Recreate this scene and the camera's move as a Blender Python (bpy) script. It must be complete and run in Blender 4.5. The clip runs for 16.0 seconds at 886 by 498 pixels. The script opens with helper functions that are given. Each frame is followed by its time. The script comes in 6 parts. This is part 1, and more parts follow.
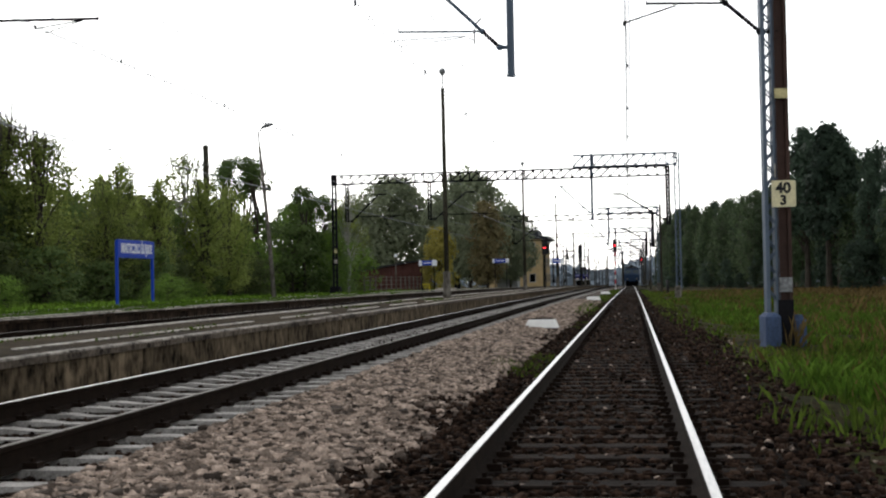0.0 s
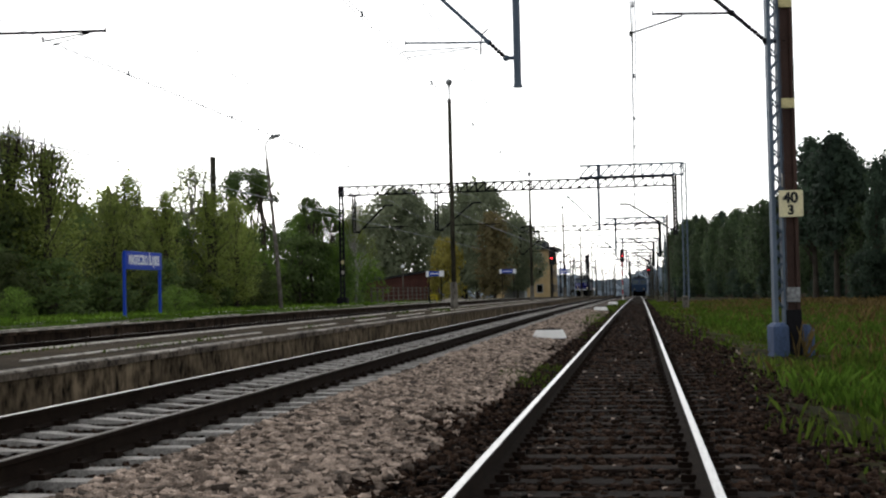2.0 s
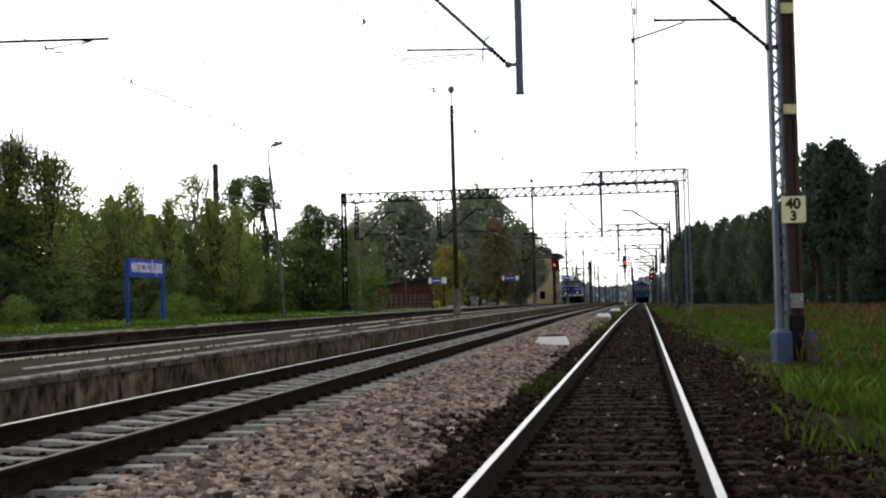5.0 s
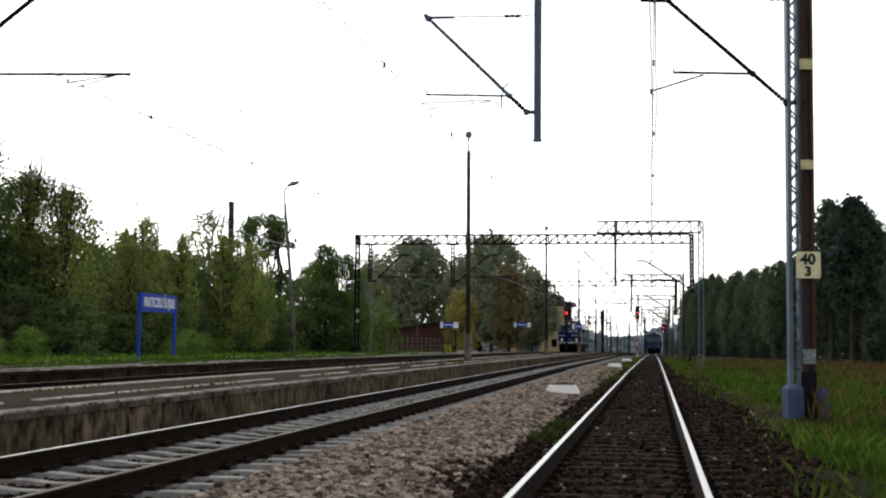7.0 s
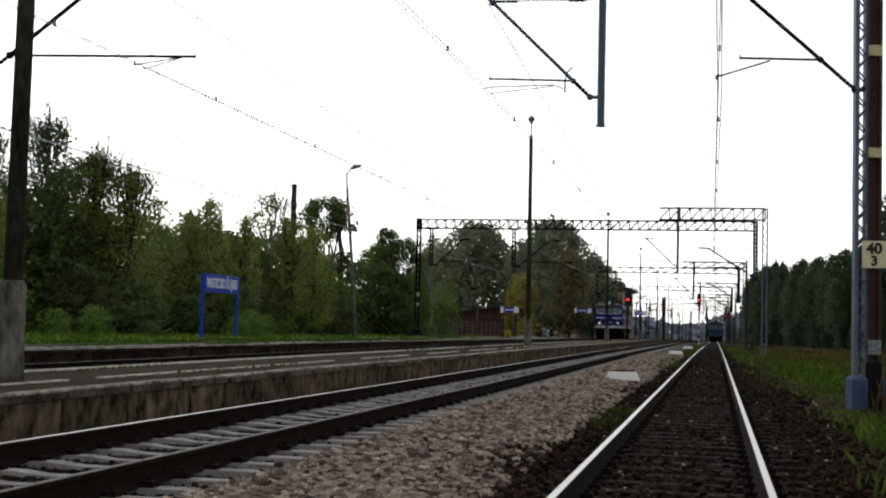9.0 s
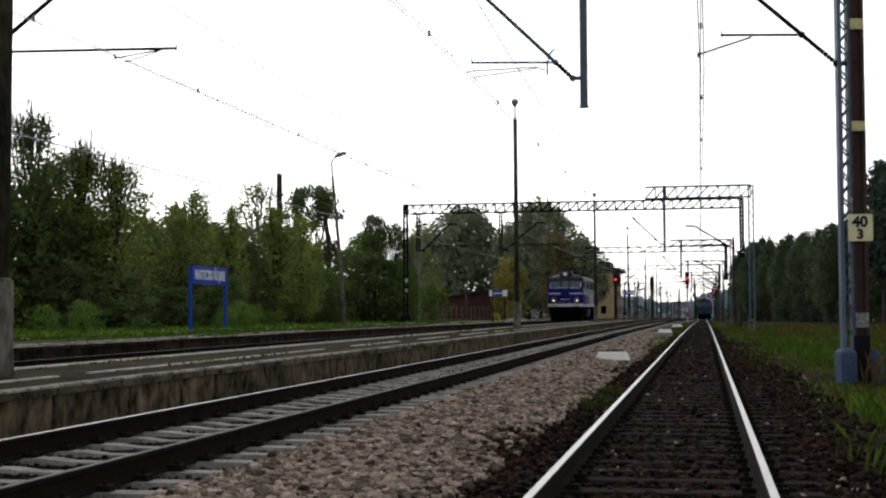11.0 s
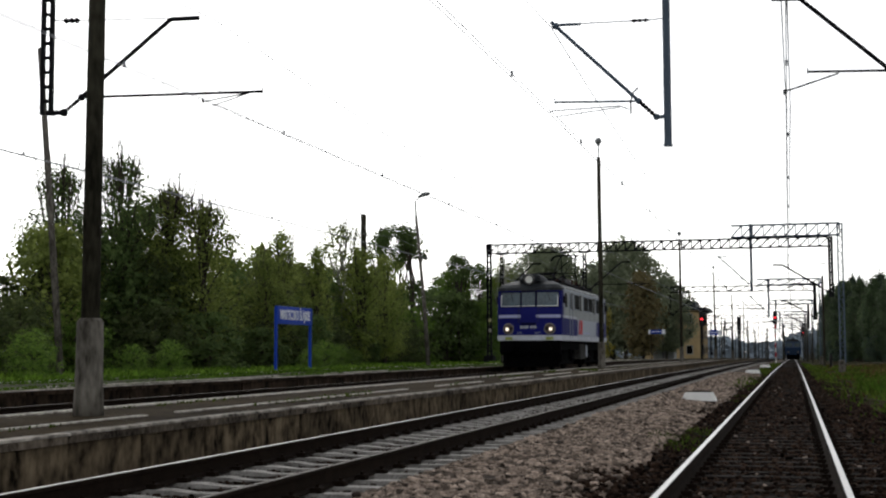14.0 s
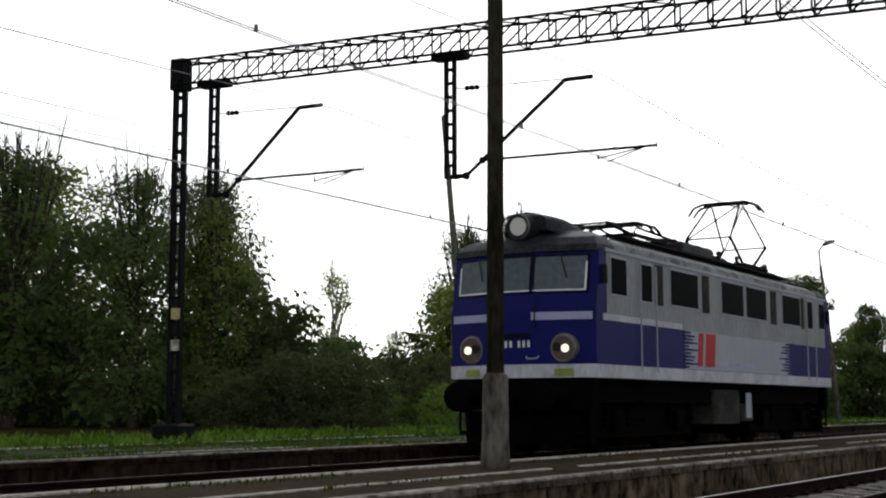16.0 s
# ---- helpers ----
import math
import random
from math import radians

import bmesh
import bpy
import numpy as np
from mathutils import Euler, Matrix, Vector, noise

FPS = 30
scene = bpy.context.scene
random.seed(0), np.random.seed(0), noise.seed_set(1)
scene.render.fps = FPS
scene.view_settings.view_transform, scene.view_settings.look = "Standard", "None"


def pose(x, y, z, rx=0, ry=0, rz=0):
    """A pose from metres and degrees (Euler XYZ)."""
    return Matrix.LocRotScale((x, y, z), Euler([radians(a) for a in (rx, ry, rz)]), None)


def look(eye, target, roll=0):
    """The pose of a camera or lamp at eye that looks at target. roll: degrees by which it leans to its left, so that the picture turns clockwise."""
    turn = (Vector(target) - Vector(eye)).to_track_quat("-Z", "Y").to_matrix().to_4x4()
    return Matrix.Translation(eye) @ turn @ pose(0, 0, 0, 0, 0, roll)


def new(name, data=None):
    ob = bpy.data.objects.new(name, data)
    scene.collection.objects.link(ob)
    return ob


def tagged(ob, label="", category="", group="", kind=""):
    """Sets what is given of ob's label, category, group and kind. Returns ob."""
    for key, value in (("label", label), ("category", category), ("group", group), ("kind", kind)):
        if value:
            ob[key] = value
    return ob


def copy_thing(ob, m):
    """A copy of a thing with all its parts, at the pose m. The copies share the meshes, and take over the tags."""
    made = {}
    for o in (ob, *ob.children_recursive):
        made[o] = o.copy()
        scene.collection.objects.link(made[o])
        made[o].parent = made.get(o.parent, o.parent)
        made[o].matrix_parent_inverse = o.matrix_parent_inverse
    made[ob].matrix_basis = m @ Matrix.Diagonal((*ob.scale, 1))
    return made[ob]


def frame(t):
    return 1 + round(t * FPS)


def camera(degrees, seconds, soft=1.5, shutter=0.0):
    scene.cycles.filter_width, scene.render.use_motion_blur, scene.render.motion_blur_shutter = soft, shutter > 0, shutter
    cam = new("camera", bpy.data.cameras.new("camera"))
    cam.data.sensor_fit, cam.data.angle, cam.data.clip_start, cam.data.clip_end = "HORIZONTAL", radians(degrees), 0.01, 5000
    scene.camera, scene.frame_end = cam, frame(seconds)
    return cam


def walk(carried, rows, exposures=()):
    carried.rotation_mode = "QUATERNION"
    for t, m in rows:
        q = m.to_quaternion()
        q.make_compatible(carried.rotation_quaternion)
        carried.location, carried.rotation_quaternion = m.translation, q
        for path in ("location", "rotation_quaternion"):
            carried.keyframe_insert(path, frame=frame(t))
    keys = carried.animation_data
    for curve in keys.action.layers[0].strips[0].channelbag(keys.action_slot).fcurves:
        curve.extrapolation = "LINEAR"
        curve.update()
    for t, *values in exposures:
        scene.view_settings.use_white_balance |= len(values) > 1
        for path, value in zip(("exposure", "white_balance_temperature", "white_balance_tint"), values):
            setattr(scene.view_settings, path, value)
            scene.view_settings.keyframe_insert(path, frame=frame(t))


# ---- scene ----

cam = camera(37.0, 16.0, 2.2)
EYE = (0.34, 0.0, 1.15)
# seconds, yaw, pitch, roll of a camera held in one place and panned
ROWS = [
    (0.0, 8.12, 1.36, 1.07), (0.5, 8.51, 1.70, 1.14), (1.0, 8.12, 1.93, 0.77), (1.5, 7.98, 2.31, 1.03),
    (2.0, 8.43, 1.83, 1.21), (2.5, 9.12, 1.23, 1.44), (3.0, 9.54, 1.66, 1.17), (3.5, 8.89, 1.92, 1.13),
    (4.0, 8.44, 2.19, 1.28), (6.5, 9.03, 2.00, 1.17), (7.0, 9.03, 4.05, -0.50), (7.5, 10.31, 4.65, -1.11),
    (8.0, 11.28, 4.28, -2.03), (8.5, 12.42, 3.84, -1.63), (9.0, 11.62, 3.33, -1.38), (11.5, 11.66, 2.73, 0.77),
    (12.0, 12.70, 3.17, 0.78), (12.5, 12.75, 3.42, 0.65), (13.0, 12.83, 3.54, 0.57), (13.5, 13.76, 3.98, 0.52),
    (14.0, 14.77, 4.43, 0.23), (14.5, 17.37, 5.11, 0.19), (15.0, 20.33, 5.30, -0.16), (15.5, 22.95, 5.28, -0.96),
    (15.7, 26.77, 5.55, -0.65), (15.9, 30.55, 6.45, -0.10),
    (16.0, 31.92, 6.81, 0.07),
]
# the picture darkens as more bright sky comes into view
LIGHT = [(0.0, 0.33), (1.0, 0.22), (6.5, 0.24), (7.0, 0.2), (8.0, -0.13), (9.0, -0.22), (11.5, -0.15), (15.0, -0.17), (16.0, -0.4)]
walk(cam, [(t, pose(*EYE, 90 + pitch, roll, yaw)) for t, yaw, pitch, roll in ROWS], LIGHT)

# ---- world and light: a bright overcast sky ----
world = bpy.data.worlds.new("sky")
scene.world = world
world.use_nodes = True
wn = world.node_tree
wn.nodes.clear()
sky = wn.nodes.new("ShaderNodeTexSky")
sky.sky_type = "NISHITA"
sky.sun_disc = False
sky.sun_elevation, sky.sun_rotation = radians(34), radians(-30)
sky.air_density, sky.dust_density, sky.ozone_density = 1.0, 1.0, 1.0
grey = wn.nodes.new("ShaderNodeHueSaturation")
grey.inputs["Saturation"].default_value = 0.12
bg = wn.nodes.new("ShaderNodeBackground")
bg.inputs["Strength"].default_value = 0.18
wout = wn.nodes.new("ShaderNodeOutputWorld")
wn.links.new(sky.outputs[0], grey.inputs["Color"])
wn.links.new(grey.outputs[0], bg.inputs[0])
wn.links.new(bg.outputs[0], wout.inputs[0])
sun = new("sun", bpy.data.lights.new("sun", "SUN"))
sun.data.energy, sun.data.angle, sun.data.color = 0.5, radians(25), (1.0, 0.97, 0.93)
sun.matrix_world = look((0, 0, 0), (0.41, -0.72, -0.56))

# ---- materials ----
def material(name, col, rough=0.8, metal=0.0, var=0.25, scale=3.0, fine=40.0, bump=0.3, dist=0.01, col2=None, stretch=(1, 1, 1), spec=0.2, island=0.0, rnd=0.0):
    """A surface with large stains, fine grain and relief."""
    m = bpy.data.materials.new(name)
    m.use_nodes = True
    t = m.node_tree
    n, l = t.nodes, t.links
    b = n["Principled BSDF"]
    b.inputs["Roughness"].default_value = rough
    b.inputs["Metallic"].default_value = metal
    b.inputs["Specular IOR Level"].default_value = spec
    tc = n.new("ShaderNodeTexCoord")
    mp = n.new("ShaderNodeMapping")
    mp.inputs["Scale"].default_value = stretch
    l.new(tc.outputs["Object"], mp.inputs[0])
    if rnd:
        # each piece shows another stretch of the pattern
        shift = n.new("ShaderNodeMath")
        shift.operation = "MULTIPLY"
        shift.inputs[1].default_value = 61.0
        l.new(n.new("ShaderNodeObjectInfo").outputs["Random"], shift.inputs[0])
        l.new(shift.outputs[0], mp.inputs["Location"])
    big = n.new("ShaderNodeTexNoise")
    big.inputs["Scale"].default_value, big.inputs["Detail"].default_value = scale, 6
    small = n.new("ShaderNodeTexNoise")
    small.inputs["Scale"].default_value, small.inputs["Detail"].default_value = fine, 4
    l.new(mp.outputs[0], big.inputs["Vector"])
    l.new(mp.outputs[0], small.inputs["Vector"])
    add = n.new("ShaderNodeMath")
    add.operation = "MULTIPLY_ADD"
    add.inputs[1].default_value = 0.5
    half = n.new("ShaderNodeMath")
    half.operation = "MULTIPLY"
    half.inputs[1].default_value = 0.5
    l.new(big.outputs["Fac"], half.inputs[0])
    l.new(small.outputs["Fac"], add.inputs[0])
    l.new(half.outputs[0], add.inputs[2])
    ramp = n.new("ShaderNodeValToRGB")
    lo = [max(c * (1 - var), 0) for c in col]
    hi = [c * (1 + var) for c in (col2 or col)]
    ramp.color_ramp.elements[0].position, ramp.color_ramp.elements[1].position = 0.36, 0.64
    ramp.color_ramp.elements[0].color = (*lo, 1)
    ramp.color_ramp.elements[1].color = (*hi, 1)
    l.new(add.outputs[0], ramp.inputs[0])
    out = ramp.outputs[0]
    for amount, kind in ((island, 0), (rnd, 1)):
        if amount:
            if kind == 0:
                src = n.new("ShaderNodeNewGeometry").outputs["Random Per Island"]
            else:
                src = n.new("ShaderNodeObjectInfo").outputs["Random"]
            mr = n.new("ShaderNodeMapRange")
            mr.inputs["To Min"].default_value, mr.inputs["To Max"].default_value = 1 - amount, 1 + amount
            l.new(src, mr.inputs["Value"])
            mul = n.new("ShaderNodeVectorMath")
            mul.operation = "SCALE"
            l.new(out, mul.inputs[0])
            l.new(mr.outputs[0], mul.inputs["Scale"])
            out = mul.outputs[0]
    l.new(out, b.inputs["Base Color"])
    if bump:
        bp = n.new("ShaderNodeBump")
        bp.inputs["Strength"].default_value, bp.inputs["Distance"].default_value = bump, dist
        l.new(add.outputs[0], bp.inputs["Height"])
        l.new(bp.outputs[0], b.inputs["Normal"])
    return m


def leafy(name, col, col2, spec=0.12, island=0.24):
    """Leaves: colour varies from leaf to leaf, light passes through."""
    m = material(name, col, rough=0.7, var=0.2, scale=0.35, fine=6, bump=0, col2=col2, island=island, rnd=0.2, spec=spec)
    t = m.node_tree
    b = t.nodes["Principled BSDF"]
    tr = t.nodes.new("ShaderNodeBsdfTranslucent")
    mix = t.nodes.new("ShaderNodeMixShader")
    mix.inputs[0].default_value = 0.5
    src = b.inputs["Base Color"].links[0].from_socket
    t.links.new(src, tr.inputs["Color"])
    t.links.new(b.outputs[0], mix.inputs[1])
    t.links.new(tr.outputs[0], mix.inputs[2])
    t.links.new(mix.outputs[0], t.nodes["Material Output"].inputs[0])
    return m


def glow(name, col, strength):
    m = bpy.data.materials.new(name)
    m.use_nodes = True
    b = m.node_tree.nodes["Principled BSDF"]
    b.inputs["Base Color"].default_value = (*col, 1)
    b.inputs["Emission Color"].default_value = (*col, 1)
    b.inputs["Emission Strength"].default_value = strength
    return m


M_RAIL = material("worn rail head", (0.50, 0.49, 0.48), 0.36, 0.9, 0.2, 2, 60, 0.1, 0.002, stretch=(1, 0.1, 1))
M_RAIL2 = material("dull rail head", (0.075, 0.062, 0.053), 0.7, 0.2, 0.25, 2, 60, 0.1, 0.002, stretch=(1, 0.1, 1))
M_RUST = material("rusty rail side", (0.013, 0.0085, 0.006), 0.95, 0, 0.4, 6, 60, 0.4, 0.004, spec=0.05)
M_SLEEPER = material("concrete sleeper", (0.19, 0.178, 0.16), 0.9, 0, 0.35, 4, 60, 0.3, 0.004, col2=(0.31, 0.295, 0.275), rnd=0.18)
M_WOOD = material("oily timber sleeper", (0.010, 0.007, 0.005), 0.9, 0, 0.5, 3, 40, 0.6, 0.01, col2=(0.018, 0.0125, 0.0095), stretch=(0.3, 4, 4), rnd=0.35, spec=0.05)
M_STONE = material("crushed ballast stone", (0.165, 0.122, 0.094), 0.95, 0, 0.35, 20, 90, 0.4, 0.004, col2=(0.26, 0.207, 0.168), island=0.88, spec=0.08)
# dirt by track 1; between the sleepers of track 2 painted gap shade
M_STONE_DARK = material("dirty ballast stone", (0.010, 0.006, 0.0042), 0.95, 0, 0.5, 20, 90, 0.4, 0.004, col2=(0.029, 0.0178, 0.0122), island=0.9, spec=0.03)
# bed coloured darker than the stones, as shade in the gaps between them
M_BED = material("ballast bed", (0.025, 0.018, 0.013), 0.95, 0, 0.6, 14, 26, 1.0, 0.05, col2=(0.075, 0.058, 0.046), spec=0.1)
M_BED_DARK = material("dirty ballast bed", (0.0055, 0.004, 0.003), 0.95, 0, 0.6, 5, 22, 1.0, 0.05, col2=(0.009, 0.0065, 0.0046), spec=0.02)
M_GROUND = material("rough grassland", (0.012, 0.018, 0.004), 0.95, 0, 0.5, 0.25, 3, 0.6, 0.05, col2=(0.030, 0.024, 0.009), spec=0.02)
M_GRASS = leafy("grass blades", (0.026, 0.052, 0.006), (0.075, 0.105, 0.018), 0.02, 0.4)
M_GRASS_LUSH = leafy("lush grass blades", (0.038, 0.085, 0.009), (0.075, 0.13, 0.018), 0.03, 0.4)
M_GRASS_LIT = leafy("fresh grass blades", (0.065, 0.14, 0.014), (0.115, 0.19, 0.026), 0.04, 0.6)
M_DRY = leafy("dry grass blades", (0.06, 0.045, 0.016), (0.12, 0.085, 0.034), 0.02, 0.4)
M_WALL = material("weathered platform wall", (0.010, 0.0073, 0.0042), 0.95, 0, 0.5, 3.0, 7, 0.7, 0.02, col2=(0.112, 0.086, 0.056), stretch=(1, 1.1, 0.8), rnd=0.3, spec=0.04)
M_WALL_DARK = material("sooty platform wall", (0.006, 0.0045, 0.0035), 0.95, 0, 0.5, 2.0, 9, 0.5, 0.02, col2=(0.032, 0.022, 0.015), stretch=(1, 1, 0.5), rnd=0.3, spec=0.04)
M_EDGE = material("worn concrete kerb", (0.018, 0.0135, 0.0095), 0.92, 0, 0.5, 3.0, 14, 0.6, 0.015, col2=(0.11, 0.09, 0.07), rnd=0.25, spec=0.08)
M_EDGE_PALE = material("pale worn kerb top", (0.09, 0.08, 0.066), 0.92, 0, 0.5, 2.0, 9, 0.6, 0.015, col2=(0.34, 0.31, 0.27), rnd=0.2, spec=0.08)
M_PLATFORM = material("mossy asphalt", (0.020, 0.0135, 0.0085), 0.95, 0, 0.5, 0.7, 12, 0.4, 0.01, col2=(0.038, 0.028, 0.015), spec=0.02)
M_PLATFORM_GREY = material("mossy slab paving", (0.018, 0.018, 0.010), 0.95, 0, 0.45, 0.8, 18, 0.4, 0.01, col2=(0.045, 0.05, 0.022), spec=0.05)
M_PAINT = material("worn white paint", (0.30, 0.27, 0.23), 0.9, 0, 0.55, 5, 14, 0.3, 0.003, col2=(0.46, 0.43, 0.38), spec=0.1)
M_WHITE = material("whitewashed concrete", (0.82, 0.81, 0.78), 0.9, 0, 0.1, 4, 40, 0.3, 0.005)
M_STEEL = material("dark painted steel", (0.0075, 0.0075, 0.009), 0.7, 0.0, 0.4, 3, 40, 0.2, 0.003, spec=0.08)
M_BROWN = material("brown painted steel", (0.05, 0.028, 0.022), 0.65, 0.1, 0.35, 1.5, 30, 0.2, 0.003)
M_GALV = material("grey blue painted steel", (0.085, 0.115, 0.155), 0.55, 0.1, 0.2, 2, 40, 0.15, 0.002)
M_MAST = material("dark weathered pole", (0.026, 0.024, 0.017), 0.9, 0, 0.45, 1.6, 18, 0.4, 0.005, col2=(0.045, 0.042, 0.03), stretch=(1, 1, 0.3), spec=0.08)
M_CONCRETE = material("stained mast concrete", (0.06, 0.053, 0.042), 0.95, 0, 0.4, 3, 14, 0.5, 0.008, col2=(0.15, 0.138, 0.118), stretch=(1, 1, 0.35), spec=0.1)
M_WIRE = material("grey wire", (0.26, 0.27, 0.29), 0.6, 0.2, 0.2, 3, 40, 0)
M_BLUEFOOT = material("blue painted concrete", (0.045, 0.07, 0.13), 0.85, 0, 0.35, 3, 30, 0.3, 0.006)
M_YELLOWPLATE = material("pale yellow enamel plate", (0.72, 0.66, 0.42), 0.6, 0, 0.15, 6, 50, 0.1, 0.002)
M_BLACK = material("black paint", (0.015, 0.015, 0.016), 0.6, 0, 0.2, 5, 50, 0)
M_BLUE = material("locomotive blue paint", (0.006, 0.008, 0.125), 0.5, 0, 0.2, 1.2, 30, 0.05, 0.001, spec=0.12)
M_NAVY = material("dark navy paint", (0.0022, 0.0026, 0.022), 0.5, 0, 0.3, 1.2, 30, 0.05, 0.001, spec=0.08)
M_LGREY = material("locomotive pale grey paint", (0.40, 0.44, 0.50), 0.5, 0, 0.12, 1.0, 25, 0.05, 0.001)
M_MGREY = material("locomotive mid grey paint", (0.27, 0.285, 0.29), 0.55, 0, 0.12, 1.3, 12, 0.05, 0.001, col2=(0.33, 0.35, 0.355), stretch=(1, 1, 0.35))
M_LWHITE = material("locomotive white band", (0.48, 0.50, 0.55), 0.5, 0, 0.14, 1.5, 12, 0.05, 0.001, col2=(0.58, 0.60, 0.66), stretch=(1, 1, 0.5))
M_STRIPE = material("pale lilac stripe", (0.42, 0.44, 0.66), 0.45, 0, 0.12, 1.5, 25, 0.05, 0.001)
M_ROOF = material("sooty roof grey", (0.09, 0.094, 0.098), 0.7, 0, 0.5, 1.6, 12, 0.2, 0.003, col2=(0.24, 0.25, 0.255))
M_ROOFDARK = material("dark roof paint", (0.012, 0.014, 0.017), 0.6, 0, 0.4, 1.6, 14, 0.2, 0.003, col2=(0.034, 0.038, 0.044))
# oily black made deeper still, with the shade under the body in it
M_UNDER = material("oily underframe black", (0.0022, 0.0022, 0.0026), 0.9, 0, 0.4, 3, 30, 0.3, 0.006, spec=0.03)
M_TANK = material("dusty equipment box", (0.028, 0.028, 0.026), 0.85, 0, 0.35, 2.5, 30, 0.2, 0.004, col2=(0.05, 0.05, 0.046), spec=0.1)
M_GLASS = material("cab glass", (0.05, 0.08, 0.10), 0.1, 0, 0.3, 1.5, 10, 0, spec=0.6)
M_GLASSDARK = material("dark side window", (0.0022, 0.0024, 0.0026), 0.5, 0, 0.1, 1, 10, 0, spec=0.012)
M_CHROME = material("bright window trim", (0.62, 0.64, 0.66), 0.3, 0.6, 0.1, 3, 30, 0)
M_RED = material("red lettering paint", (0.55, 0.015, 0.02), 0.5, 0, 0.1, 3, 30, 0)
M_LIME = material("faded yellow green paint", (0.30, 0.34, 0.08), 0.7, 0, 0.2, 3, 30, 0)
M_LAMP = glow("headlamp glow", (1.0, 0.87, 0.7), 1.6)
M_LAMPTOP = glow("roof lamp glow", (0.6, 0.6, 0.57), 0.1)
M_REFLECT = material("lamp reflector", (0.21, 0.195, 0.175), 0.45, 0.3, 0.3, 5, 30, 0)
M_SIGNRED = glow("red signal light", (1.0, 0.02, 0.03), 5.0)
M_SIGNBLUE = material("blue enamel sign", (0.014, 0.055, 0.40), 0.5, 0, 0.12, 2, 30, 0, spec=0.1)
M_SIGNWHITE = material("white lettering", (0.8, 0.82, 0.86), 0.5, 0, 0.05, 3, 30, 0)
M_BARK = material("grey brown bark", (0.06, 0.05, 0.04), 0.95, 0, 0.4, 3, 25, 0.6, 0.02, stretch=(1, 1, 0.3))
M_BIRCH = material("pale bark", (0.30, 0.29, 0.26), 0.9, 0, 0.6, 5, 25, 0.4, 0.01, stretch=(0.4, 0.4, 2))
M_TWIG = material("grey bare twigs", (0.075, 0.068, 0.058), 0.95, 0, 0.4, 3, 25, 0.3, 0.01)
M_BEZEL = material("lamp bowl", (0.10, 0.075, 0.06), 0.35, 0.4, 0.3, 6, 30, 0)
M_BANDYELLOW = material("pale yellow painted band", (0.52, 0.46, 0.24), 0.8, 0, 0.3, 5, 30, 0.2, 0.003)
# brighter head colour paints the sky glint on one rail
M_RAIL_GLINT = material("half worn rail head", (0.26, 0.25, 0.24), 0.45, 0.6, 0.25, 2, 60, 0.1, 0.002, stretch=(1, 0.1, 1))
M_LEAF_OLIVE = leafy("olive leaves", (0.165, 0.22, 0.052), (0.25, 0.295, 0.078))
M_LEAF_GREEN = leafy("fresh green leaves", (0.095, 0.18, 0.03), (0.15, 0.23, 0.045))
# dark green, taken down further for the shade low among the bushes
M_LEAF_DARK = leafy("dark green leaves", (0.088, 0.145, 0.045), (0.14, 0.195, 0.066))
M_LEAF_PINE = leafy("blue green needles", (0.038, 0.062, 0.044), (0.058, 0.086, 0.056))
M_LEAF_FOREST = leafy("dull forest leaves", (0.045, 0.073, 0.035), (0.075, 0.105, 0.05))
M_LEAF_RUST = leafy("turning orange leaves", (0.16, 0.14, 0.07), (0.20, 0.165, 0.08))
# haze is mixed into this green, which makes it greyer and paler
M_LEAF_HAZED = leafy("greyish green far leaves", (0.15, 0.18, 0.115), (0.21, 0.235, 0.145))
M_LEAF_YELLOW = leafy("yellow leaves", (0.29, 0.26, 0.06), (0.38, 0.33, 0.08))
# leaf colour lowered to hold the shade under the trees
M_LEAF_UNDER = leafy("dull undergrowth leaves", (0.055, 0.085, 0.026), (0.10, 0.12, 0.045))
M_OCHRE = material("ochre render", (0.42, 0.31, 0.16), 0.92, 0, 0.2, 0.8, 20, 0.2, 0.006)
M_SHED = material("brown red boards", (0.075, 0.032, 0.026), 0.9, 0, 0.35, 1.2, 20, 0.3, 0.006)
M_YELLOW = material("yellow plastic", (0.62, 0.50, 0.03), 0.6, 0, 0.12, 2, 20, 0.1, 0.002)
# pale bluish leaf colour stands for the haze in front of the woods
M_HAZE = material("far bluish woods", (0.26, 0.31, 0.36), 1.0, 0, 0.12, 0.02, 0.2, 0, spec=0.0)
M_OLDBLUE = material("dull blue paint of a far train", (0.028, 0.055, 0.11), 0.6, 0, 0.2, 1.2, 20, 0.05, 0.002)
M_HUT = material("grey white render", (0.33, 0.34, 0.33), 0.9, 0, 0.2, 1, 20, 0.2, 0.005)


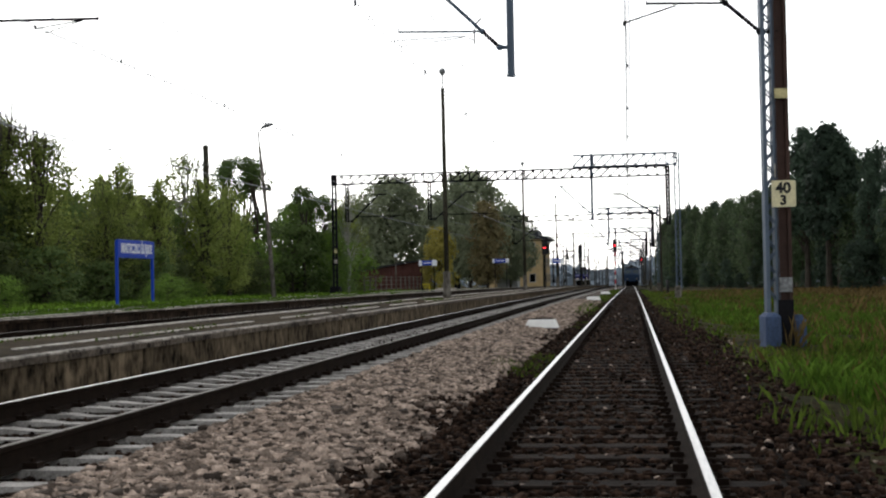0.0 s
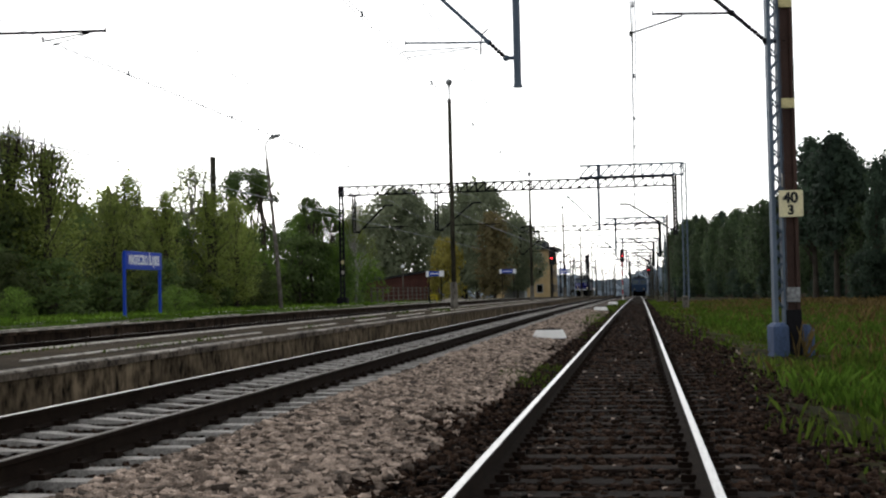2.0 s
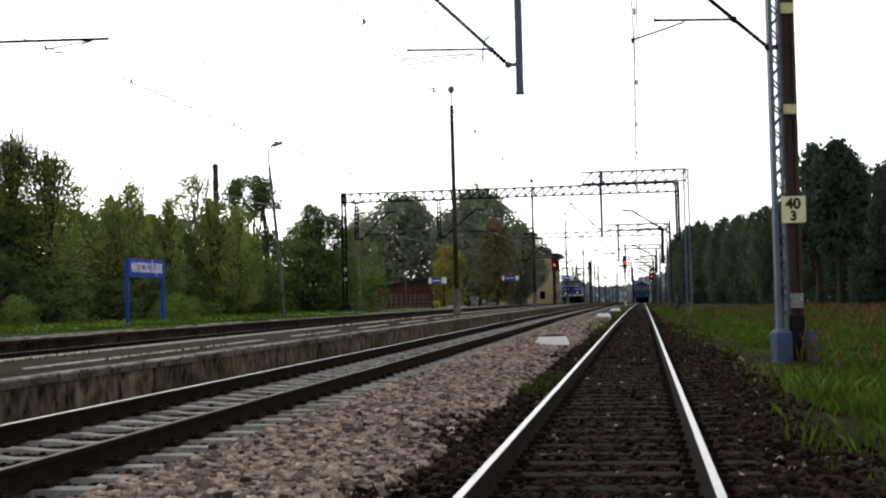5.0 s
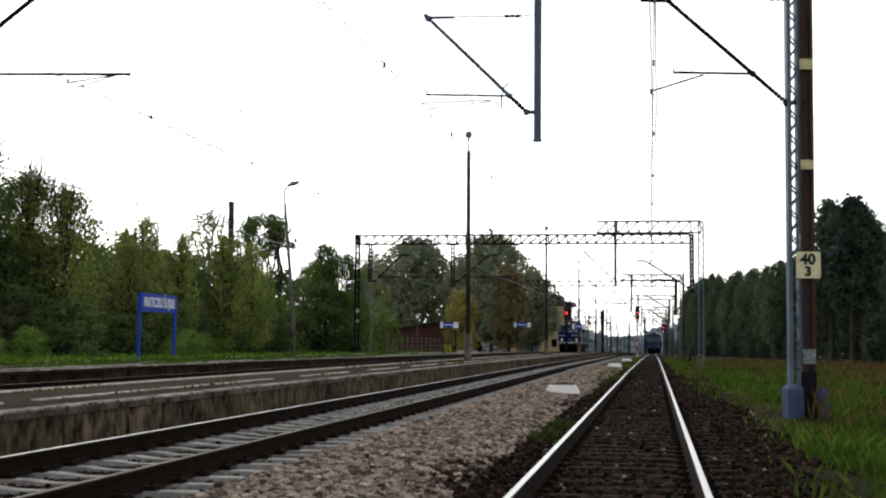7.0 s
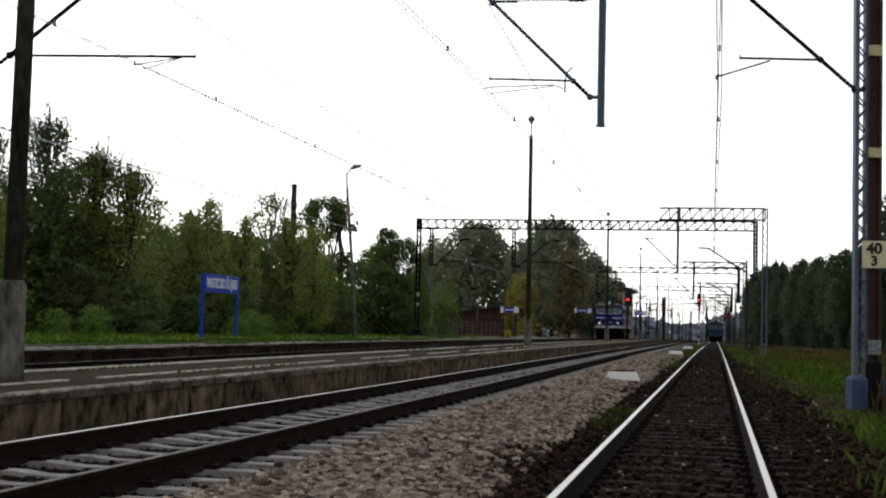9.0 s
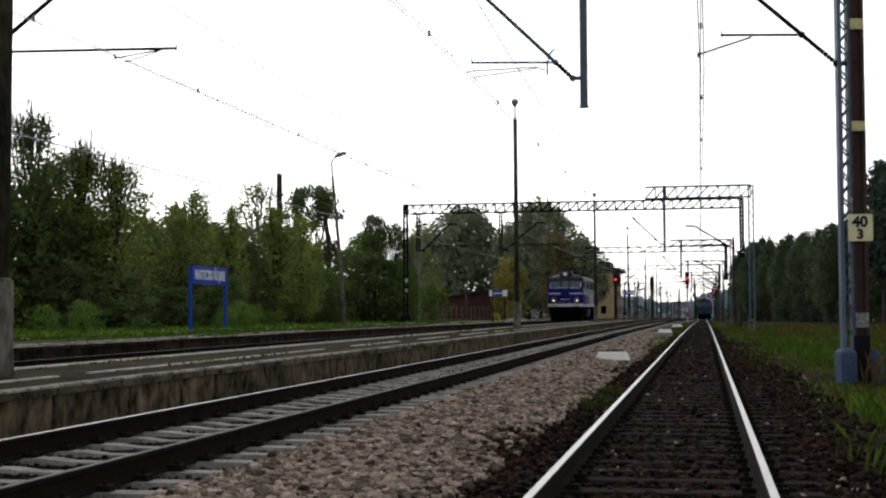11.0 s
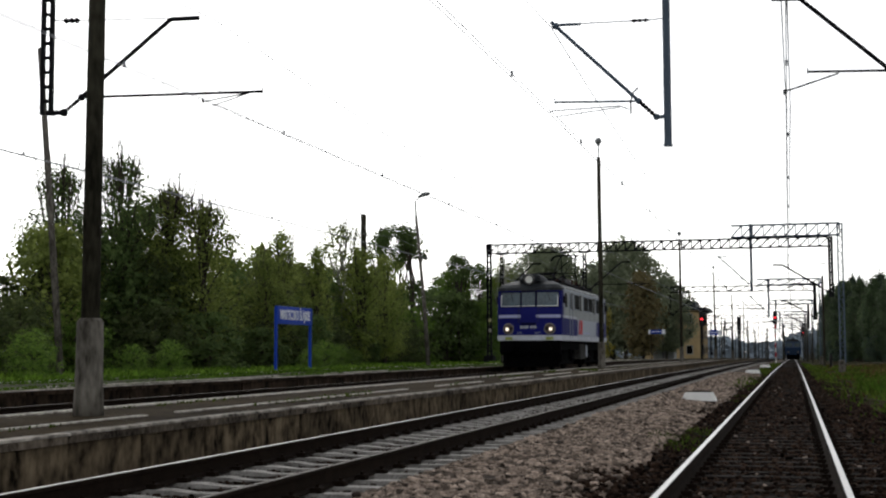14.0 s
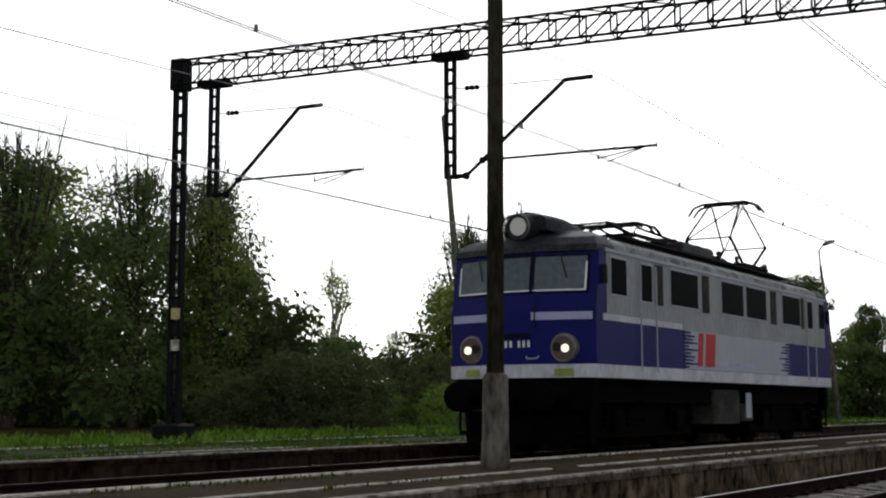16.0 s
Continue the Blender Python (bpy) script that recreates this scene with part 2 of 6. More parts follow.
# ---- mesh tools ----
class Geo:
    """Collects vertices and faces of one mesh."""

    def __init__(self):
        self.v, self.f, self.m = [], [], []

    def add(self, vs, fs, mi=0):
        k = len(self.v)
        self.v.extend(tuple(p) for p in vs)
        self.f.extend(tuple(i + k for i in f) for f in fs)
        self.m.extend([mi] * len(fs))
        return self

    def box(self, x0, x1, y0, y1, z0, z1, mi=0, b=0.0):
        """A block; b cuts its upright and upper edges."""
        if b <= 0:
            vs = [(x, y, z) for z in (z0, z1) for y in (y0, y1) for x in (x0, x1)]
            return self.add(vs, [(0, 2, 3, 1), (4, 5, 7, 6), (0, 1, 5, 4), (1, 3, 7, 5), (3, 2, 6, 7), (2, 0, 4, 6)], mi)
        ring = lambda i, z: [(x0 + i + b, y0 + i, z), (x1 - i - b, y0 + i, z), (x1 - i, y0 + i + b, z), (x1 - i, y1 - i - b, z),
                             (x1 - i - b, y1 - i, z), (x0 + i + b, y1 - i, z), (x0 + i, y1 - i - b, z), (x0 + i, y0 + i + b, z)]
        vs = ring(0, z0) + ring(0, z1 - b) + ring(b, z1)
        fs = [tuple(range(7, -1, -1)), tuple(range(16, 24))]
        for k in (0, 8):
            fs += [(k + i, k + (i + 1) % 8, k + 8 + (i + 1) % 8, k + 8 + i) for i in range(8)]
        return self.add(vs, fs, mi)

    def prism(self, poly, y0, y1, mi=0, tops=None):
        """A section of (x, z) points drawn along y."""
        n = len(poly)
        vs = [(x, y0, z) for x, z in poly] + [(x, y1, z) for x, z in poly]
        self.add(vs, [tuple(range(n)), tuple(range(2 * n - 1, n - 1, -1))], mi)
        k = len(self.v) - 2 * n
        for i in range(n):
            j = (i + 1) % n
            self.f.append((k + i, k + n + i, k + n + j, k + j))
            self.m.append(tops if tops is not None and i in TOPS else mi)
        return self

    def tube(self, pts, r, n=6, mi=0, caps=True):
        """A round bar through points; r is one radius or one for each point."""
        pts = [Vector(p) for p in pts]
        rs = r if isinstance(r, (list, tuple)) else [r] * len(pts)
        vs, fs = [], []
        for i, p in enumerate(pts):
            d = (pts[min(i + 1, len(pts) - 1)] - pts[max(i - 1, 0)]).normalized()
            u = d.cross(Vector((0, 0, 1)) if abs(d.z) < 0.9 else Vector((0, 1, 0))).normalized()
            w = d.cross(u)
            vs += [p + (u * math.cos(a) + w * math.sin(a)) * rs[i] for a in [2 * math.pi * j / n for j in range(n)]]
        for i in range(len(pts) - 1):
            fs += [(i * n + j, i * n + (j + 1) % n, (i + 1) * n + (j + 1) % n, (i + 1) * n + j) for j in range(n)]
        if caps:
            fs += [tuple(range(n - 1, -1, -1)), tuple((len(pts) - 1) * n + j for j in range(n))]
        return self.add(vs, fs, mi)

    def bar(self, p, q, w=0.05, mi=0):
        return self.tube([p, q], w * 0.7, 4, mi)

    def disc(self, c, axis, r, depth, n=20, mi=0, r2=None):
        c, a = Vector(c), Vector(axis).normalized()
        return self.tube([c, c + a * depth], [r, r if r2 is None else r2], n, mi)

    def ball(self, c, r, n=10, mi=0, sz=1.0):
        vs, fs = [], []
        for i in range(n // 2 + 1):
            th = math.pi * i / (n // 2)
            vs += [(c[0] + r * math.sin(th) * math.cos(2 * math.pi * j / n), c[1] + r * math.sin(th) * math.sin(2 * math.pi * j / n), c[2] + sz * r * math.cos(th)) for j in range(n)]
        for i in range(n // 2):
            fs += [(i * n + j, (i + 1) * n + j, (i + 1) * n + (j + 1) % n, i * n + (j + 1) % n) for j in range(n)]
        return self.add(vs, fs, mi)

    def mesh(self, name, mats, smooth=False):
        me = bpy.data.meshes.new(name)
        me.from_pydata(self.v, [], self.f)
        for m in (mats if isinstance(mats, (list, tuple)) else [mats]):
            me.materials.append(m)
        if any(self.m):
            me.polygons.foreach_set("material_index", self.m)
        if smooth:
            me.polygons.foreach_set("use_smooth", [True] * len(me.polygons))
        me.update()
        return me


TOPS = ()


def part(name, geo, mats, parent=None, label="", smooth=False):
    """One mesh object, under a thing or a part."""
    ob = new(name, geo if isinstance(geo, bpy.types.Mesh) else geo.mesh(name, mats, smooth))
    ob.parent = parent
    if label:
        tagged(ob, label)
    return ob


def thing(name, label, category, m=None, group="", kind=""):
    ob = new(name)
    ob.empty_display_size = 0.2
    if m is not None:
        ob.matrix_basis = m
    return tagged(ob, label, category, group, kind)


def smooth_by_angle(ob, deg=40):
    me = ob.data
    me.polygons.foreach_set("use_smooth", [True] * len(me.polygons))
    me.set_sharp_from_angle(angle=radians(deg))


def np_mesh(name, verts, faces, mat):
    """A mesh from arrays of vertices and of equal faces."""
    me = bpy.data.meshes.new(name)
    me.vertices.add(len(verts))
    me.vertices.foreach_set("co", np.ascontiguousarray(verts, dtype=np.float32).ravel())
    k = faces.shape[1]
    me.loops.add(faces.size)
    me.loops.foreach_set("vertex_index", np.ascontiguousarray(faces, dtype=np.int32).ravel())
    me.polygons.add(len(faces))
    me.polygons.foreach_set("loop_start", np.arange(0, faces.size, k, dtype=np.int32))
    me.polygons.foreach_set("loop_total", np.full(len(faces), k, dtype=np.int32))
    me.materials.append(mat)
    me.update(calc_edges=True)
    return me


rng = np.random.default_rng(7)

# ---- tracks' plan: centre line, rail top ----
T1X, T1Z = 0.0, 0.0
T2X, T2Z = -4.42, 0.15
T3X, T3Z = -11.35, 0.275
T4X, T4Z = -18.9, 0.3
P2A, P2B, P2Z = -6.12, -8.75, 0.42      # island platform: edge by track 2, back edge, top
P1A, P1B, P1Z = -13.45, -17.9, 0.465    # side platform behind track 3


def ground_z(x):
    """Height of the ground across the line."""
    xs = [-90, -30, -22, -18.2, -17.9, -13.6, -10.0, -8.8, -6.2, -5.75, -3.3, -3.02, -2.3, -1.7, -1.25, -0.75, 0.75, 1.3, 1.9, 2.7, 4.0, 14, 90]
    zs = [0.5, 0.35, 0.28, 0.28, 0.0, 0.03, 0.03, 0.0, -0.1, -0.078, -0.078, -0.05, -0.08, -0.13, -0.175, -0.198, -0.198, -0.19, -0.24, -0.36, -0.4, -0.3, -0.1]
    return np.interp(x, xs, zs)


# ---- ground: one sheet to the horizon ----
def build_ground():
    xs = np.unique(np.concatenate([np.linspace(-1500, -100, 8), np.linspace(-90, -22, 18), np.linspace(-21, 16, 150), np.linspace(18, 90, 14), np.linspace(120, 1500, 8)]))
    ys = np.unique(np.concatenate([np.linspace(-300, -20, 6), np.linspace(-15, 60, 160), np.linspace(62, 200, 60), np.linspace(210, 2500, 24)]))
    X, Y = np.meshgrid(xs, ys)
    Z = ground_z(X)
    rough = np.where((X > 2.2) | (X < -18.5), 0.06, 0.012)
    Z = Z + rough * (np.sin(X * 1.7 + 2 * np.sin(Y * 0.31)) * np.sin(Y * 0.83 + X) + 0.6 * np.sin(X * 4.1 + Y * 2.3))
    vs = np.stack([X, Y, Z], -1).reshape(-1, 3)
    w = len(xs)
    i = (np.arange(len(ys) - 1)[:, None] * w + np.arange(w - 1)).ravel()
    me = np_mesh("ground", vs, np.stack([i, i + 1, i + w + 1, i + w], 1), M_GROUND)
    me.materials.append(M_BED)
    me.materials.append(M_BED_DARK)
    cx = X[:-1, :-1].ravel() + 0.1
    # under track 2 the dark bed stands for shade between the sleepers
    mi = np.where((cx > -6.3) & (cx < -3.1), 2, np.where((cx >= -3.1) & (cx < -1.75), 1, np.where((cx >= -1.75) & (cx < 1.75), 2, np.where((cx > -13.6) & (cx < -8.7), 2, 0))))
    me.polygons.foreach_set("material_index", mi.astype(np.int32))
    me.polygons.foreach_set("use_smooth", np.ones(len(mi), dtype=bool))
    tagged(new("ground", me), "rough grassy ground with ballasted track beds", "ground", kind="structure")


build_ground()


# ---- railway tracks ----
RAIL = [(-0.075, -0.172), (-0.075, -0.160), (-0.012, -0.140), (-0.010, -0.045), (-0.036, -0.034), (-0.036, -0.008), (-0.028, 0.0),
        (0.028, 0.0), (0.036, -0.008), (0.036, -0.034), (0.010, -0.045), (0.012, -0.140), (0.075, -0.160), (0.075, -0.172)]


def build_track(name, label, tx, tz, y0, y1, near, sleeper_mesh, sleeper_mat, spacing, clips):
    """Two rails on sleepers; the nearest sleepers are pieces of their own."""
    global TOPS
    track = thing(name, label, "railway track", pose(tx, 0, tz), kind="structure")
    for s in (-0.7535, 0.7535):
        TOPS = (6,)
        # track 2: glint painted on the far rail only, the near one left dull
        part("rail", Geo().prism([(x + s, z) for x, z in RAIL], y0, y1, 0, 1), [M_RUST, M_RAIL if name == "track_1" else M_RAIL_GLINT if name == "track_2" and s < 0 else M_RAIL2], track, "steel rail with shiny worn head")
        TOPS = ()
    n = int((y1 - y0) / spacing)
    far = Geo()
    fast = Geo()
    for i in range(n):
        y = y0 + i * spacing
        if y > 200:
            break
        if near[0] < y < near[1]:
            ob = part("sleeper", sleeper_mesh, None, track)
            ob.location = (random.uniform(-0.015, 0.015), y, random.uniform(-0.008, 0.004))
            ob.rotation_euler = (0, 0, radians(random.uniform(-0.5, 0.5)))
        else:
            far.box(-1.28, 1.28, y - 0.13, y + 0.13, -0.36, -0.180)
        if clips and 0 < y < 60:
            for s in (-0.7535, 0.7535):
                for d in (-0.115, 0.115):
                    fast.box(s + d - 0.05, s + d + 0.05, y - 0.05, y + 0.05, -0.185, -0.135)
                    fast.tube([(s + d, y, -0.19), (s + d, y, -0.105)], 0.017, 6)
    if far.v:
        tagged(part("sleepers", far, sleeper_mat, track), kind="stuff")
    if fast.v:
        tagged(part("fastenings", fast, M_RUST, track), kind="stuff")
    return track


def concrete_sleeper():
    g = Geo()
    sec = lambda x, w, h: [(x, -w, -0.38), (x, w, -0.38), (x, w * 0.68, h), (x, -w * 0.68, h)]
    rings = [sec(-1.27, 0.13, -0.20), sec(-1.2, 0.14, -0.178), sec(-0.45, 0.14, -0.178), sec(-0.25, 0.12, -0.2), sec(0.25, 0.12, -0.2), sec(0.45, 0.14, -0.178), sec(1.2, 0.14, -0.178), sec(1.27, 0.13, -0.20)]
    vs = [p for r in rings for p in r]
    fs = [(0, 1, 2, 3), (31, 30, 29, 28)]
    for i in range(7):
        fs += [(4 * i + j, 4 * i + 4 + j, 4 * i + 4 + (j + 1) % 4, 4 * i + (j + 1) % 4) for j in range(4)]
    return g.add(vs, fs).mesh("sleeper", M_SLEEPER)


def timber_sleeper():
    return Geo().box(-1.28, 1.28, -0.13, 0.13, -0.36, -0.176, 0, 0.012).mesh("timber_sleeper", M_WOOD)


SLEEPER, TIMBER = concrete_sleeper(), timber_sleeper()
build_track("track_1", "railway track on dark oily timber sleepers", T1X, T1Z, -20, 700, (4, 120), TIMBER, M_WOOD, 0.65, True)
build_track("track_2", "railway track on pale concrete sleepers in fresh ballast", T2X, T2Z, -20, 700, (4, 130), SLEEPER, M_SLEEPER, 0.6, True)
build_track("track_3", "railway track between two low platforms", T3X, T3Z, -20, 700, (8, 60), TIMBER, M_WOOD, 0.65, False)


# ---- ballast stones ----
def stones(name, label, n, xr, yr, size, mat, density=None, lift=0.0):
    """Broken stones scattered on the bed."""
    x = rng.uniform(*xr, n)
    y = yr[0] * (yr[1] / yr[0]) ** rng.uniform(0, 1, n)
    if density is not None:
        keep = rng.uniform(0, 1, n) < density(x, y)
        x, y = x[keep], y[keep]
    n = len(x)
    s = rng.uniform(size[0], size[1], n) * (1 + 0.25 * (y > 22))
    base = np.array([(-1, -1, -1), (1, -1, -1), (1, 1, -1), (-1, 1, -1), (-1, -1, 1), (1, -1, 1), (1, 1, 1), (-1, 1, 1)], float) * 0.5
    v = base[None] * rng.uniform(0.45, 1.25, (n, 8, 3)) * np.stack([rng.uniform(0.7, 1.4, n), rng.uniform(0.7, 1.2, n), rng.uniform(0.5, 1.0, n)], 1)[:, None]
    a, b = rng.uniform(0, 6.28, n), rng.uniform(-0.6, 0.6, n)
    ca, sa, cb, sb = np.cos(a), np.sin(a), np.cos(b), np.sin(b)
    vx, vy, vz = v[..., 0], v[..., 1] * cb[:, None] - v[..., 2] * sb[:, None], v[..., 1] * sb[:, None] + v[..., 2] * cb[:, None]
    v = np.stack([vx * ca[:, None] - vy * sa[:, None], vx * sa[:, None] + vy * ca[:, None], vz], -1) * s[:, None, None]
    v += np.stack([x, y, ground_z(x) + lift + s * rng.uniform(0.0, 0.35, n)], 1)[:, None]
    f = np.array([(0, 3, 2, 1), (4, 5, 6, 7), (0, 1, 5, 4), (1, 2, 6, 5), (2, 3, 7, 6), (3, 0, 4, 7)])
    faces = (f[None] + 8 * np.arange(n)[:, None, None]).reshape(-1, 4)
    return tagged(new(name, np_mesh(name, v.reshape(-1, 3), faces, mat)), label, "ballast", kind="stuff")


def clear_of_sleepers(x, y):
    """Stones lie lower on the sleepers of track 2."""
    return np.where((x < -3.2) & (np.abs((y + 20 + 0.3) % 0.6 - 0.3) < 0.15), 0.0, 1.0)


stones("ballast", "pinkish grey crushed stone ballast beside the track", 42000, (-3.12, -1.35), (5.5, 75), (0.035, 0.088), M_STONE,
       lambda x, y: clear_of_sleepers(x, y) * np.clip((-1.45 - x + 0.25 * np.sin(y * 1.3) + 0.3 * np.sin(y * 0.37)) * 2.2 + 0.5, 0.12, 1))
# dark stones carry the shade of the sleeper gaps in their colour
stones("crib_ballast", "ballast between concrete sleepers, coloured dark for the gap shade", 16000, (-5.8, -3.1), (6, 75), (0.025, 0.045), M_STONE_DARK, clear_of_sleepers)
stones("dirty_ballast", "dark dirty ballast around the oily sleepers", 36000, (-2.1, 2.7), (5.5, 115), (0.03, 0.068), M_STONE_DARK,
       lambda x, y: np.where(np.abs(np.abs(x) - 0.75) < 0.1, 0, np.where(x < -1.0, np.clip((x + 2.1) * 1.5, 0, 1), np.where(x > 1.2, 0.65 * np.clip((2.7 - x), 0, 1), np.where(np.abs((y + 20 + 0.325) % 0.65 - 0.325) < 0.14, 0.22, 0.85)))))

stones("stray_ballast", "pale stray stones among the dirty ballast", 700, (-1.3, 2.6), (6.5, 50), (0.02, 0.05), M_STONE, lambda x, y: np.where(np.abs(np.abs(x) - 0.75) < 0.12, 0, 0.6))


# ---- grass ----
def blades(name, label, n, xr, yr, height, mat, density=None, width=0.012, z0=None):
    x = rng.uniform(*xr, n)
    y = yr[0] * (yr[1] / yr[0]) ** rng.uniform(0, 1, n)
    if density is not None:
        keep = rng.uniform(0, 1, n) < density(x, y)
        x, y = x[keep], y[keep]
    n = len(x)
    clump = 0.55 + 0.45 * np.sin(x * 2.1 + 1.3 * np.sin(y * 0.9)) * np.sin(y * 1.1 + x)
    hgt = rng.uniform(*height, n) * clump
    a = rng.uniform(0, 6.28, n)
    w = width * (1 + y / 18) * rng.uniform(0.7, 1.4, n)
    lean = rng.normal(0, 0.35, (n, 2)) * hgt[:, None]
    z = ground_z(x) if z0 is None else np.full(n, z0)
    dx, dy = np.cos(a) * w, np.sin(a) * w
    p0 = np.stack([x - dx, y - dy, z - 0.03], 1)
    p1 = np.stack([x + dx, y + dy, z - 0.03], 1)
    p2 = np.stack([x + dx * 0.7 + lean[:, 0] * 0.4, y + dy * 0.7 + lean[:, 1] * 0.4, z + hgt * 0.6], 1)
    p3 = np.stack([x + lean[:, 0], y + lean[:, 1], z + hgt], 1)
    v = np.stack([p0, p1, p2, p3], 1).reshape(-1, 3)
    return tagged(new(name, np_mesh(name, v, np.arange(4 * n).reshape(-1, 4), mat)), label, "grass", kind="stuff")


patch = lambda x, y: 0.5 + 0.5 * np.sin(x * 0.9 + 2.0 * np.sin(y * 0.23)) * np.sin(y * 0.41 + 0.7 * x)
blades("grass", "uneven olive grass on the verge beside the track", 110000, (1.4, 14), (10, 150), (0.05, 0.3), M_GRASS, lambda x, y: np.clip((x - 2.1) * 0.6 + 0.45 * np.sin(y * 0.9) * np.sin(y * 0.37), 0.05, 1) * (0.4 + 0.6 * patch(x, y)), 0.009)
blades("grass", "lush bright green grass round the mast", 64000, (2.0, 10), (13, 75), (0.08, 0.42), M_GRASS_LUSH, lambda x, y: np.clip((patch(x * 1.3 + 2, y * 0.9) - 0.3) * 2.2, 0, 1) * np.clip((x - 2.5 - 0.5 * np.sin(y * 0.6)) * 1.0, 0, 1) * np.clip(1.25 - (x - 3) * 0.11, 0.15, 1), 0.006)
blades("dry_grass", "tall brown weed stalks in the field", 9000, (5, 26), (22, 110), (0.35, 0.9), M_DRY, lambda x, y: (patch(x * 0.8, y * 0.7 + 3) > 0.55) * 0.8, 0.007)
blades("dry_grass", "brown dry weeds in the rough field", 60000, (2.4, 30), (9, 160), (0.08, 0.4), M_DRY, lambda x, y: np.clip((x - 2) * 0.16, 0.16, 1) * (1 - 0.75 * patch(x, y)), 0.014)
blades("dry_grass", "yellowed stalks growing at the mast foot", 16, (3.4, 3.7), (27.2, 27.9), (0.5, 1.1), M_DRY, None, 0.006)
blades("grass", "fresh grass strip behind the platform", 45000, (-27, -17.9), (18, 130), (0.08, 0.36), M_GRASS_LIT, lambda x, y: 0.3 + 0.7 * patch(x * 1.2, y * 0.8), 0.014)
blades("weeds", "low weeds growing between the tracks", 11000, (-1.75, -0.95), (11, 70), (0.03, 0.11), M_GRASS, lambda x, y: (np.sin(y * 0.55) * np.sin(y * 0.17 + 1) > 0.25) * 0.7, 0.006)
blades("weeds", "short grass along the far ballast shoulders", 26000, (-2.0, 2.3), (38, 170), (0.05, 0.2), M_GRASS, lambda x, y: ((x < -1.1) | (x > 1.3)) * np.clip((y - 38) / 50, 0, 1) * (0.3 + 0.7 * patch(x * 2, y * 0.6)), 0.010)
blades("weeds", "moss and weeds on the platform", 5000, (-8.6, -6.9), (8, 60), (0.01, 0.04), M_GRASS, lambda x, y: (patch(x * 2, y) > 0.72) * 0.5, 0.01, P2Z)
blades("weeds", "grass tufts on the side platform", 26000, (-17.8, -13.7), (12, 90), (0.01, 0.10), M_GRASS_LUSH, lambda x, y: (patch(x * 2, y * 0.7) > 0.5) * 0.6 + (x < -17) * 0.3, 0.01, P1Z)


# ---- platforms ----
def build_platforms():
    for name, label, xe, xb, z, y0, y1, wall_h, panel, surf, near, wm in (
            ("platform_1", "low island platform with stained concrete wall and mossy asphalt", P2A, P2B, P2Z, -10, 330, 0.62, 1.5, M_PLATFORM, (3, 120), M_WALL),
            ("platform_2", "low grassy side platform with dark concrete wall", P1A, P1B, P1Z, -10, 330, 0.55, 2.0, M_PLATFORM_GREY, (8, 150), M_WALL_DARK)):
        p = thing(name, label, "platform", kind="structure")
        part("paving", Geo().box(min(xb, xe - 0.45), max(xb, xe - 0.17), y0, y1, z - 0.5, z - 0.012), surf, p, "worn paving with moss")
        g = Geo()
        # one wall panel: a slab with a recessed joint and a rib
        w = panel
        g.box(xe - 0.14, xe - 0.03, 0.012, w - 0.012, z - wall_h, z - 0.10, 0, 0.008)
        slab = g.mesh("wall_panel", wm)
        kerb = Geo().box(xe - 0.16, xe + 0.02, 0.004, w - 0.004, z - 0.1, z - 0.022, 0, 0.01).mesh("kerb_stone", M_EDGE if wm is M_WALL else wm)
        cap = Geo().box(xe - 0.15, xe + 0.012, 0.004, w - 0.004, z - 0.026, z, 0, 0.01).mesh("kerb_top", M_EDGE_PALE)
        part("wall_core", Geo().box(xe - 0.45, xe - 0.14, y0, y1, z - 0.7, z - 0.1), wm, p)
        y = y0
        far = Geo()
        fark = Geo()
        while y < y1:
            if near[0] < y < near[1]:
                for me, nm in ((slab, "wall_panel"), (kerb, "kerb_stone"), (cap, "kerb_top")):
                    ob = part(nm, me, None, p)
                    ob.location = (random.uniform(-0.006, 0.006), y, random.uniform(-0.006, 0.004))
                    ob.rotation_euler = (0, 0, radians(random.uniform(-0.3, 0.3)))
            else:
                far.box(xe - 0.14, xe - 0.03, y + 0.012, y + w - 0.012, z - wall_h, z - 0.1)
                fark.box(xe - 0.16, xe + 0.02, y + 0.006, y + w - 0.006, z - 0.06, z)
            y += w
        tagged(part("wall_panels", far, wm, p), kind="stuff")
        tagged(part("kerb_stones", fark, M_EDGE, p), kind="stuff")
        # a broken painted line behind the edge
        y = 4.0
        while y < 200:
            ln = random.uniform(2.0, 7.0)
            off = 1.02
            part("painted_line", Geo().box(xe - off - random.uniform(0.05, 0.07), xe - off + random.uniform(0.05, 0.07), y, y + ln, z - 0.02, z - 0.004), M_PAINT, p, "worn white safety line")
            y += ln + random.choice([0.1, 0.3, 0.9, 2.4])
        # rear kerb
        part("rear_kerb", Geo().box(xb, xb + 0.16, y0, y1, z - 0.4, z + 0.012, 0, 0.01), M_PAINT, p, "pale worn rear kerb")


build_platforms()

